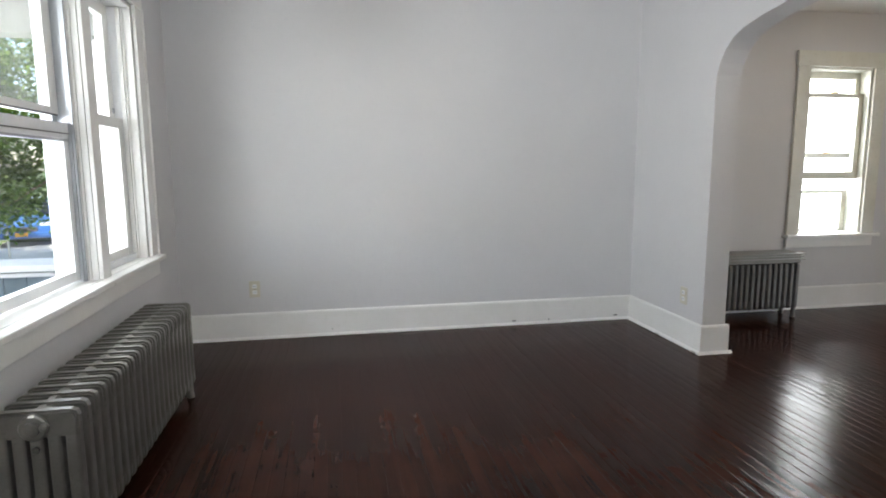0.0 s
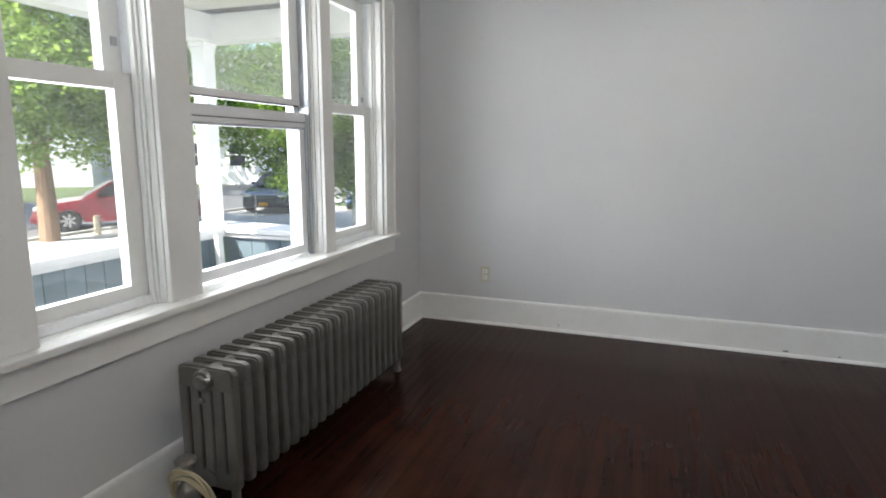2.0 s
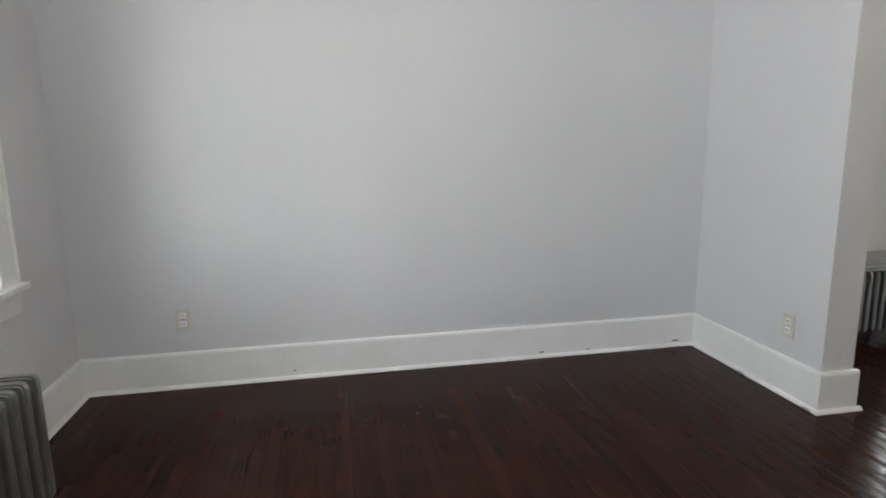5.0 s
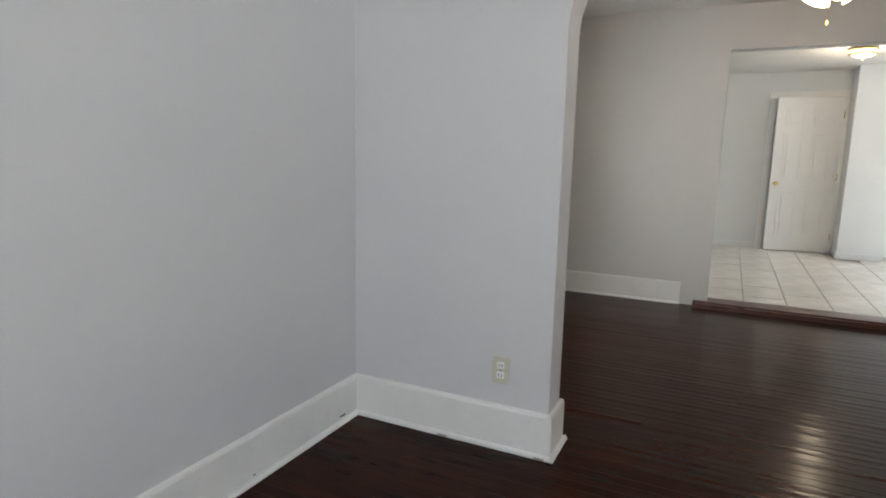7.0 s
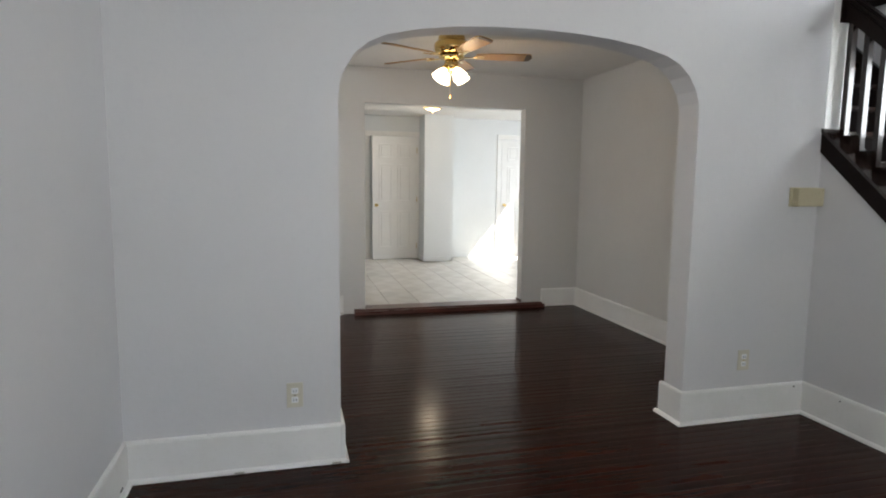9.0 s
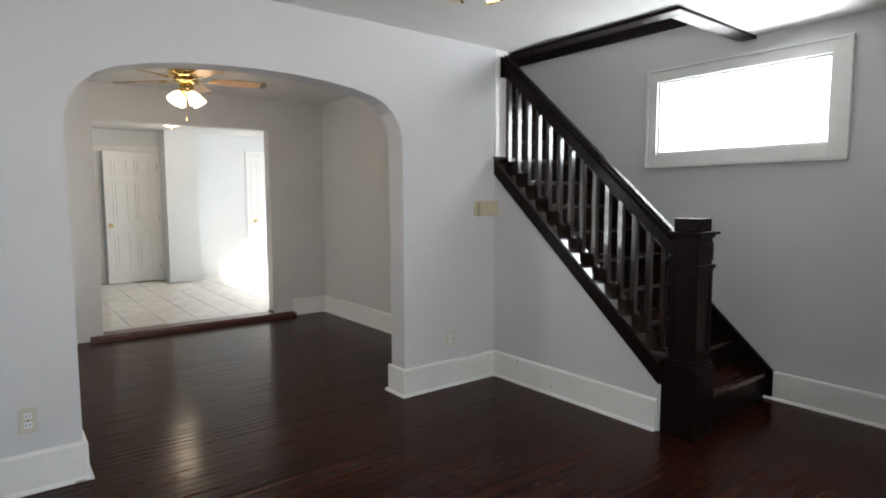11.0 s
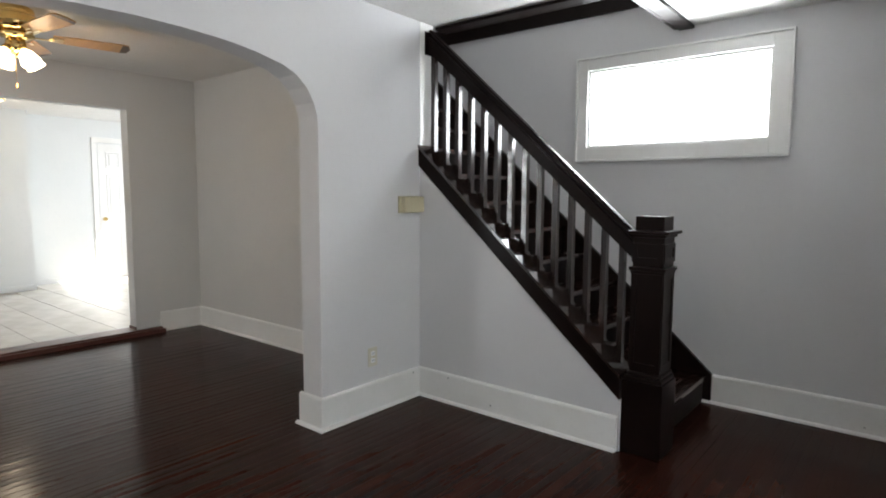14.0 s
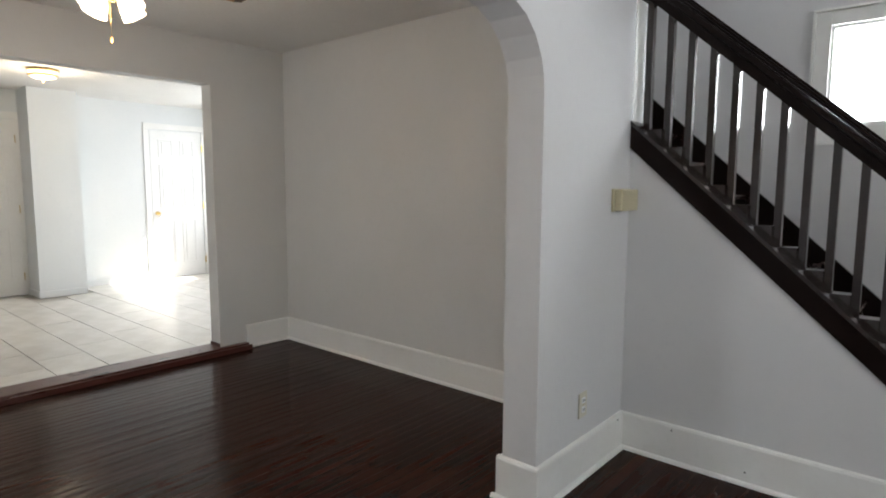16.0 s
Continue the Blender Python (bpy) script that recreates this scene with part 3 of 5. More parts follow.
def stair_window():
    f = tagged(new("window_3"), "wide low fixed stair window in a flat white frame", "window", kind="structure")
    x0, x1, z0, z1 = -1.873, -0.668, 1.725, 2.279
    part("casing", boxes((x0 - 0.096, x0 - 0.0005, S + 0.002, S + 0.024, z0 - 0.090, z1 + 0.077), (x1 + 0.0005, x1 + 0.074, S + 0.002, S + 0.024, z0 - 0.090, z1 + 0.077), (x0, x1, S + 0.002, S + 0.0235, z1 + 0.001, z1 + 0.077), (x0, x1, S + 0.002, S + 0.0235, z0 - 0.090, z0 - 0.001), bevel=0.002), TRIM, f)
    a, b, c, d = x0 - 0.098, x1 + 0.076, z0 - 0.092, z1 + 0.079
    part("backband", boxes((a - 0.014, a, S + 0.002, S + 0.036, c, d), (b, b + 0.014, S + 0.002, S + 0.036, c, d), (a - 0.014, b + 0.014, S + 0.002, S + 0.0365, d, d + 0.014), (a - 0.014, b + 0.014, S + 0.002, S + 0.0365, c - 0.014, c), bevel=0.003), TRIM, f)
    part("window_frame", boxes((x0 + 0.0005, x0 + 0.016, S - 0.13, S + 0.0, z0, z1), (x1 - 0.016, x1 - 0.0005, S - 0.13, S + 0.0, z0, z1), (x0 + 0.017, x1 - 0.017, S - 0.13, S - 0.001, z0 + 0.0005, z0 + 0.016), (x0 + 0.017, x1 - 0.017, S - 0.13, S - 0.001, z1 - 0.016, z1 - 0.0005)), TRIM, f)
    p = part("pane", boxes((x0 + 0.012, x1 - 0.012, S - 0.07, S - 0.064, z0 + 0.012, z1 - 0.012)), GLASS, f)
    p.visible_shadow = False


stair_window()


# ---- stairs ----
RISE, RUN, X1 = 0.19, 0.2135, -1.56
SLOPE = RISE / RUN


def staircase():
    st = thing("staircase", (0, 0, 0), "dark-stained wooden staircase with glossy red-brown treads", "staircase")
    for n in range(1, 14):
        x, z = X1 + RUN * (n - 1), RISE * n
        edge = ST - 0.05 if x + RUN < 0 else DS - 0.125
        part("tread", boxes((x - 0.025, x + RUN + 0.002, S + 0.025, edge, z - 0.03, z), bevel=0.006), TREADWOOD, st)
        part("riser", boxes((x, x + 0.018, S + 0.025, edge, z - RISE + 0.001, z - 0.031)), DARKWOOD, st)

    def line(x, c):
        return SLOPE * x + c
    a, b = -1.44, -0.001
    part("string", prism(bmesh.new(), [(a, 0.288), (b, line(b, 0) - line(a, 0) + 0.288), (b, line(b, 0) - line(a, 0) + 0.402), (a, 0.402)], "y", ST + 0.012, ST - 0.048), DARKWOOD, st, "dark stair string board")
    part("shoe_rail", prism(bmesh.new(), [(a, 0.4025), (b, line(b, 0) - line(a, 0) + 0.4025), (b, line(b, 0) - line(a, 0) + 0.425), (a, 0.425)], "y", ST + 0.018, ST - 0.16), VARNISH, st)
    c = -1.612
    part("wall_skirt", prism(bmesh.new(), [(c, 0.001), (c, 0.183), (1.2, 0.183 + SLOPE * (1.2 - c) + 0.06), (1.2, SLOPE * (1.2 - c) - 0.3), (-1.30, 0.001)], "y", S + 0.002, S + 0.024), DARKWOOD, st, "dark skirt board against the wall")
    part("wall_skirt_cap", prism(bmesh.new(), [(c, 0.184), (c, 0.196), (1.2, 0.196 + SLOPE * (1.2 - c) + 0.06), (1.2, 0.184 + SLOPE * (1.2 - c) + 0.06)], "y", S + 0.002, S + 0.034), DARKWOOD, st)
    return st


staircase()
# plaster under the string
tagged(finish("wall_spandrel", prism(bmesh.new(), [(-1.44, 0.0), (-0.001, 0.0), (-0.001, 0.289 + SLOPE * 1.439), (-1.44, 0.289)], "y", ST, ST - 0.045), WALL), "pale grey triangular wall under the stairs", "wall", kind="structure")
tagged(finish("trim_corner", boxes((-0.004, 0.14, ST - 0.13, ST - 0.001, 1.70, H - 0.002)), TRIM), "white painted wall end beside the stair rail", "trim", kind="structure")


def balustrade():
    r = thing("stair_railing", (0, 0, 0), "dark-stained wooden handrail with square balusters along the stairs", "railing")
    a, b, y = -1.455, -0.002, -3.852
    z0 = 1.036

    def bar(name, lo, hi, w, bevel=0.0):
        bm = prism(bmesh.new(), [(a, z0 + lo), (b, z0 + lo + SLOPE * (b - a)), (b, z0 + hi + SLOPE * (b - a)), (a, z0 + hi)], "y", y - w, y + w)
        if bevel:
            bmesh.ops.bevel(bm, geom=list(bm.edges), offset=bevel, segments=2, affect="EDGES")
        return part(name, bm, DARKWOOD, r)
    bar("lower_rail", 0.0, 0.055, 0.024)
    bar("rail_body", 0.056, 0.10, 0.034, 0.006)
    bar("handrail", 0.101, 0.148, 0.030, 0.012)
    n = 14
    for i in range(n):
        x = -1.385 + i * 0.1035
        lo = 0.4255 + SLOPE * (x + 1.44)
        hi = z0 + 0.006 + SLOPE * (x - a)
        part("baluster", prism(bmesh.new(), [(x - 0.016, lo - 0.0135), (x + 0.016, lo + 0.0145), (x + 0.016, hi + 0.014), (x - 0.016, hi - 0.014)], "y", y - 0.017, y + 0.017), VARNISH, r)
        if i < n - 1:
            x0, x1, up = x + 0.0165, x + 0.087, SLOPE * 0.0705
            z = lo + SLOPE * 0.0165 + 0.001
            part("fillet", prism(bmesh.new(), [(x0, z), (x1, z + up), (x1, z + up + 0.004), (x0, z + up + 0.004)], "y", y - 0.035, y + 0.042), VARNISH, r)
    part("wall_bracket_block", boxes((-0.012, -0.002, y - 0.06, y + 0.06, 2.30, 2.45), bevel=0.004), DARKWOOD, r)


balustrade()


def newel():
    cx, cy = -1.545, -3.87
    p = thing("newel_post", (cx, cy, 0), "square panelled dark-stained newel post at the stair foot", "post")
    part("base", boxes((-0.108, 0.108, -0.108, 0.108, 0.001, 0.40), bevel=0.004), DARKWOOD, p)
    part("base_moulding", boxes((-0.100, 0.100, -0.100, 0.100, 0.40, 0.425), (-0.092, 0.092, -0.092, 0.092, 0.425, 0.445), bevel=0.006), DARKWOOD, p)
    part("shaft", boxes((-0.080, 0.080, -0.080, 0.080, 0.445, 1.16), bevel=0.003), DARKWOOD, p)
    for rz in range(4):
        m = pose(0, 0, 0, 0, 0, 90 * rz)
        bm = bmesh.new()
        for z0, z1 in ((0.47, 0.97), (1.03, 1.13)):
            for r in ((-0.086, -0.0805, -0.080, -0.055, z0, z1), (-0.086, -0.0805, 0.055, 0.080, z0, z1), (-0.086, -0.0805, -0.055, 0.055, z1 - 0.025, z1), (-0.086, -0.0805, -0.055, 0.055, z0, z0 + 0.025)):
                box(bm, *r, m=m)
        part("panel_frame", bm, DARKWOOD, p)
    part("collar", boxes((-0.096, 0.096, -0.096, 0.096, 0.985, 1.005), (-0.089, 0.089, -0.089, 0.089, 0.97, 0.985), bevel=0.004), DARKWOOD, p)
    part("cap_moulding", boxes((-0.092, 0.092, -0.092, 0.092, 1.16, 1.178), (-0.110, 0.110, -0.110, 0.110, 1.178, 1.196), bevel=0.006), DARKWOOD, p)
    part("cap_block", boxes((-0.074, 0.074, -0.074, 0.074, 1.197, 1.27), bevel=0.004), DARKWOOD, p)


newel()
t3 = tagged(new("trim_stairwell"), "dark-stained moulding round the ceiling opening over the stairs", "trim", kind="structure")
part("near_moulding", sag(boxes((-1.40, -0.002, -3.99, -3.90, H - 0.022, H - 0.001), (-1.30, -0.002, -4.012, -3.992, H - 0.022, H + 0.16), bevel=0.004)), DARKWOOD, t3)
part("end_moulding", sag(boxes((-1.40, -1.30, S + 0.002, -3.992, H - 0.0225, H - 0.0015), (-1.298, -1.278, S + 0.03, -4.014, H - 0.022, H + 0.16), bevel=0.004)), DARKWOOD, t3)
part("wall_band", boxes((-1.276, 1.59, S + 0.002, S + 0.024, 2.665, 2.80), bevel=0.004), DARKWOOD, t3)


# ---- radiators ----
def radiator(name, place, n, pitch, height, depth, tubes, label, material, rz=0, top=False):
    """Cast-iron column radiator: sections along y, depth along x."""
    r = thing(name, place, label, "radiator", rz=rz)
    w = pitch * 0.54
    step = depth / tubes

    def shared(name, bm):
        me = bpy.data.meshes.new(name)
        bm.normal_update()
        bm.to_mesh(me)
        bm.free()
        me.materials.append(material)
        return me

    def plate(z0, z1, r0, r1):
        d = depth / 2 - 0.0028
        bm = prism(bmesh.new(), [(-d + r0, z0), (d - r0, z0), (d - r0 * 0.3, z0 + r0 * 0.3), (d, z0 + r0), (d, z1 - r1), (d - r1 * 0.3, z1 - r1 * 0.3), (d - r1, z1), (-d + r1, z1), (-d + r1 * 0.3, z1 - r1 * 0.3), (-d, z1 - r1), (-d, z0 + r0), (-d + r0 * 0.3, z0 + r0 * 0.3)], "y", -w / 2, w / 2)
        bmesh.ops.bevel(bm, geom=[e for e in bm.edges if abs(e.verts[0].co.y - e.verts[1].co.y) < 1e-5], offset=w * 0.2, segments=2, affect="EDGES")
        return bm
    head = shared("section", plate(height - 0.085, height, 0.004, 0.022))
    low = shared("lower_header", plate(0.078, 0.150, 0.022, 0.004))
    bm = bmesh.new()
    box(bm, -step * 0.5 + 0.0045, step * 0.5 - 0.0045, -w * 0.49, w * 0.49, 0.13, height - 0.06, bevel=w * 0.2)
    tube = shared("tube", bm)
    for i in range(n):
        y = (i - (n - 1) / 2) * pitch
        sec = new("section", head)
        sec.parent, sec.location = r, (0, y, 0)
        lo = new("lower_header", low)
        lo.parent = sec
        for k in range(tubes):
            tb = new("tube", tube)
            tb.parent, tb.location = sec, (-depth / 2 + step * (k + 0.5), 0, 0)
    bm = bmesh.new()
    ends = (n - 1) / 2 * pitch + pitch / 2
    for z in (height - 0.034, 0.115):
        rod(bm, (0, -ends + 0.01, z), (0, ends - 0.01, z), 0.030, 14)
    part("nipple_pipe", bm, material, r)
    for s in (-1, 1):
        y = s * (n - 1) / 2 * pitch
        for x in (-depth / 2 + 0.03, depth / 2 - 0.03):
            bm = lathe(bmesh.new(), [(0.021, 0), (0.020, 0.012), (0.016, 0.03), (0.017, 0.10)], 12, Matrix.Translation((x, y, 0.001)))
            part("foot", bm, material, r)
        m = pose(0, s * (ends - 0.015), height - 0.046, -90 * s, 0, 0)
        part("end_plug", lathe(bmesh.new(), [(0.041, 0), (0.041, 0.010), (0.036, 0.016), (0.024, 0.017), (0.023, 0.030), (0.012, 0.034)], 14, m), material, r)
    return r


rad = radiator("radiator", (-3.285, -1.80, 0), 21, 0.0705, 0.532, 0.245, 5, "long silver-painted cast-iron radiator under the front windows", SILVER)
m = pose(0.045, -0.752, 0.500, 90, 0, 0)
part("drain_plug", lathe(bmesh.new(), [(0.011, 0), (0.011, 0.010), (0.006, 0.013)], 8, pose(0.012, -0.750, 0.425, 90, 0, 0)), SILVER, rad)
part("air_vent", lathe(bmesh.new(), [(0.008, 0), (0.008, 0.010), (0.012, 0.011), (0.012, 0.022), (0.005, 0.026)], 12, m), SILVER, rad)
rad2 = radiator("radiator", (1.005, -0.175, 0), 14, 0.051, 0.46, 0.19, 4, "dull silver cast-iron radiator with a flat shelf, beside the dining window", SILVER_DARK, rz=90)
part("top_shelf", boxes((-0.115, 0.115, -0.375, 0.375, 0.530, 0.540), (-0.105, 0.105, -0.368, 0.368, 0.508, 0.518), (-0.112, 0.112, -0.372, 0.372, 0.486, 0.496), (-0.09, 0.09, -0.35, 0.35, 0.461, 0.530), bevel=0.002), SILVER, rad2, "layered sheet-metal shelf")


def valve_and_cord():
    v = thing("radiator_valve", (-3.295, -2.625, 0), "silver-painted radiator valve on a floor pipe", "valve")
    bm = rod(bmesh.new(), (0, 0, 0.001), (0, 0, 0.07), 0.018, 12)
    rod(bm, (0, 0.0, 0.115), (0, 0.055, 0.115), 0.018, 12)
    part("pipe", bm, SILVER, v)
    part("valve_body", lathe(bmesh.new(), [(0.022, 0.07), (0.034, 0.08), (0.036, 0.13), (0.028, 0.145), (0.018, 0.15), (0.016, 0.225)], 16), SILVER, v, smooth=True)
    part("hand_wheel", lathe(bmesh.new(), [(0.012, 0.225), (0.034, 0.229), (0.038, 0.238), (0.030, 0.246), (0.010, 0.250)], 10), SILVER, v)
    c = bpy.data.curves.new("cord_coil", "CURVE")
    c.dimensions, c.bevel_depth, c.bevel_resolution = "3D", 0.0038, 2
    sp = c.splines.new("POLY")
    pts = []
    for i in range(260):
        a = i * 0.16
        rr = 0.086 + 0.012 * math.sin(i * 0.045) + 0.004 * math.sin(i * 0.31)
        pts.append((-3.265 + rr * math.cos(a) * 0.95, -2.635 + 0.012 * math.sin(i * 0.07) - 0.025 * math.sin(a), 0.122 + rr * math.sin(a) + 0.006 * math.cos(i * 0.11)))
    sp.points.add(len(pts) - 1)
    for p, q in zip(sp.points, pts):
        p.co = (*q, 1)
    ob = new("cord_coil", c)
    c.materials.append(ROPE)
    bpy.context.view_layer.update()
    me = bpy.data.meshes.new_from_object(ob.evaluated_get(bpy.context.evaluated_depsgraph_get()))
    bpy.data.objects.remove(ob)
    coil = new("cord_coil", me)
    tagged(coil, "coil of cream cord hung on the radiator valve", "cord")


valve_and_cord()


# ---- outlets and thermostat ----
def outlet(place, rz, label, kind="outlet"):
    o = thing("wall_outlet", place, label, "outlet", rz=rz)
    part("cover_plate", boxes((-0.038, 0.038, -0.008, -0.001, -0.060, 0.060), bevel=0.003), IVORY, o)
    for z in (-0.022, 0.022):
        s = part("socket", boxes((-0.016, 0.016, -0.0105, -0.0075, z - 0.014, z + 0.014), bevel=0.003), VINYL, o, "white plastic socket")
        part("slot", boxes((-0.008, -0.005, -0.0122, -0.0108, z - 0.006, z + 0.006), (0.005, 0.008, -0.0122, -0.0108, z - 0.006, z + 0.006)), SLOT, s)
    part("screw", boxes((-0.003, 0.003, -0.0085, -0.0072, -0.003, 0.003)), BRASS, o)
    return o


outlet((-2.975, 0, 0.372), 0, "ivory duplex outlet low on the plain wall")
outlet((0, -0.75, 0.352), -90, "ivory duplex outlet beside the archway")
outlet((0, -3.30, 0.355), -90, "ivory duplex outlet near the stair corner")
th = thing("door_chime", (0, -3.637, 1.309), "ivory plastic chime box high in the stair corner", "chime")
part("back_plate", boxes((-0.012, -0.001, -0.100, 0.100, -0.055, 0.055), bevel=0.003), BEIGE, th)
part("cover", boxes((-0.052, -0.0125, -0.100, 0.085, -0.052, 0.052), bevel=0.006), BEIGE, th)


# ---- ceiling fan, lamps ----
def tulip(parent, m, material, rim=None, scale=1.0):
    prof = [(0.022, 0.0), (0.030, -0.012), (0.048, -0.04), (0.060, -0.075), (0.066, -0.105), (0.072, -0.118), (0.069, -0.118), (0.062, -0.105), (0.056, -0.075), (0.044, -0.04), (0.027, -0.013)]
    sh = part("shade", lathe(bmesh.new(), [(r * scale, z * scale) for r, z in prof], 20, m), material, parent, smooth=True)
    part("fitter", lathe(bmesh.new(), [(0.012, 0.035), (0.026, 0.02), (0.028, 0.0), (0.024, -0.004)], 16, m), BRASS, parent, smooth=True)
    if rim:
        part("rim", lathe(bmesh.new(), [(0.0735 * scale, -0.121 * scale), (0.0765 * scale, -0.118 * scale), (0.0735 * scale, -0.114 * scale)], 20, m), rim, sh)
    return sh


def ceiling_fan(place):
    f = thing("ceiling_fan", place, "polished brass ceiling fan with oak blades and lit tulip shades", "ceiling fan")
    part("canopy", lathe(bmesh.new(), [(0.085, -0.002), (0.10, -0.012), (0.105, -0.035), (0.095, -0.05), (0.12, -0.055), (0.135, -0.075), (0.135, -0.115), (0.12, -0.14), (0.085, -0.155)], 32), BRASS, f, smooth=True)
    part("rotor", lathe(bmesh.new(), [(0.09, -0.156), (0.10, -0.165), (0.10, -0.178), (0.06, -0.19), (0.05, -0.20)], 32), BRASS, f, smooth=True)
    part("switch_housing", lathe(bmesh.new(), [(0.05, -0.201), (0.056, -0.21), (0.056, -0.255), (0.04, -0.27), (0.012, -0.285), (0.010, -0.30)], 24), BRASS, f, smooth=True)
    for k in range(5):
        m = pose(0, 0, 0, 0, 0, -101 + 72 * k)
        bm = bmesh.new()
        box(bm, 0.09, 0.20, -0.012, 0.012, -0.176, -0.170, m=m)
        box(bm, 0.17, 0.25, -0.04, -0.018, -0.171, -0.166, m=m)
        box(bm, 0.17, 0.25, 0.018, 0.04, -0.171, -0.166, m=m)
        part("blade_arm", bm, BRASS, f)
        tip = m @ pose(0, 0, -0.16, -11, 0, 0)
        bm = prism(bmesh.new(), [(0.19, -0.048), (0.30, -0.058), (0.58, -0.066), (0.615, -0.055), (0.63, 0), (0.615, 0.055), (0.58, 0.066), (0.30, 0.058), (0.19, 0.048)], "z", -0.003, 0.004)
        bm.transform(tip)
        b = part("blade", bm, OAK, f, "oak-veneer fan blade with a dark end")
        bm = prism(bmesh.new(), [(0.575, -0.0655), (0.612, -0.054), (0.627, 0), (0.612, 0.054), (0.575, 0.0655)], "z", -0.0042, 0.0052)
        bm.transform(tip)
        part("blade_end", bm, OAK_DARK, b)
    for k in range(4):
        m = pose(0, 0, 0, 0, 0, 20 + 90 * k) @ pose(0.062, 0, -0.265, 0, -38, 0)
        tulip(f, m, SHADE, None, 0.79)
    bm = rod(bmesh.new(), (0.03, 0, -0.285), (0.03, 0, -0.453), 0.0012, 6)
    part("pull_chain", bm, BRASS, f)
    part("chain_knob", lathe(bmesh.new(), [(0.003, -0.452), (0.005, -0.456), (0.006, -0.466), (0.004, -0.474), (0.002, -0.478)], 10, Matrix.Translation((0.03, 0, 0))), OAK, f)
    return f


ceiling_fan((1.72, -1.97, 2.50))
bulb("dining_fan_bulb", (1.72, -1.97, 2.02), 2.4, 0.06, (1.0, 0.64, 0.34))


def living_light(place):
    f = thing("ceiling_light", place, "brass ceiling light with lit glass bell shades", "ceiling light")
    part("canopy", lathe(bmesh.new(), [(0.07, -0.002), (0.075, -0.02), (0.03, -0.045), (0.012, -0.05)], 24), BRASS, f, smooth=True)
    part("stem", lathe(bmesh.new(), [(0.010, -0.05), (0.010, -0.225), (0.035, -0.235), (0.045, -0.265), (0.03, -0.295), (0.008, -0.315)], 16), BRASS, f, smooth=True)
    for k in range(3):
        m = pose(0, 0, 0, 0, 0, 130 + 22 + 120 * k) @ pose(0.085, 0, -0.29, 0, -26, 0)
        tulip(f, m, SHADE, BRASS, 1.3)
    return f


living_light((-1.84, -1.98, H))
bulb("living_bulb", (-1.84, -1.98, 1.98), 1, 0.09)


def kitchen_lamp(place):
    f = thing("kitchen_ceiling_light", place, "octagonal flush ceiling light with amber glass panels and brass edges", "ceiling light")
    part("pan", lathe(bmesh.new(), [(0.135, -0.002), (0.14, -0.012), (0.13, -0.02)], 8), BRASS, f)
    part("panels", lathe(bmesh.new(), [(0.125, -0.021), (0.127, -0.062), (0.08, -0.088), (0.02, -0.098)], 8), PANEL, f, "lit amber glass")
    part("band", lathe(bmesh.new(), [(0.131, -0.054), (0.134, -0.062), (0.129, -0.070)], 8), BRASS, f)
    part("finial", lathe(bmesh.new(), [(0.012, -0.098), (0.016, -0.106), (0.006, -0.114), (0.009, -0.120), (0.002, -0.126)], 12), BRASS, f)


kitchen_lamp((5.40, -2.70, 2.46))
bulb("kitchen_bulb", (5.40, -2.70, 2.24), 4.5, 0.12)


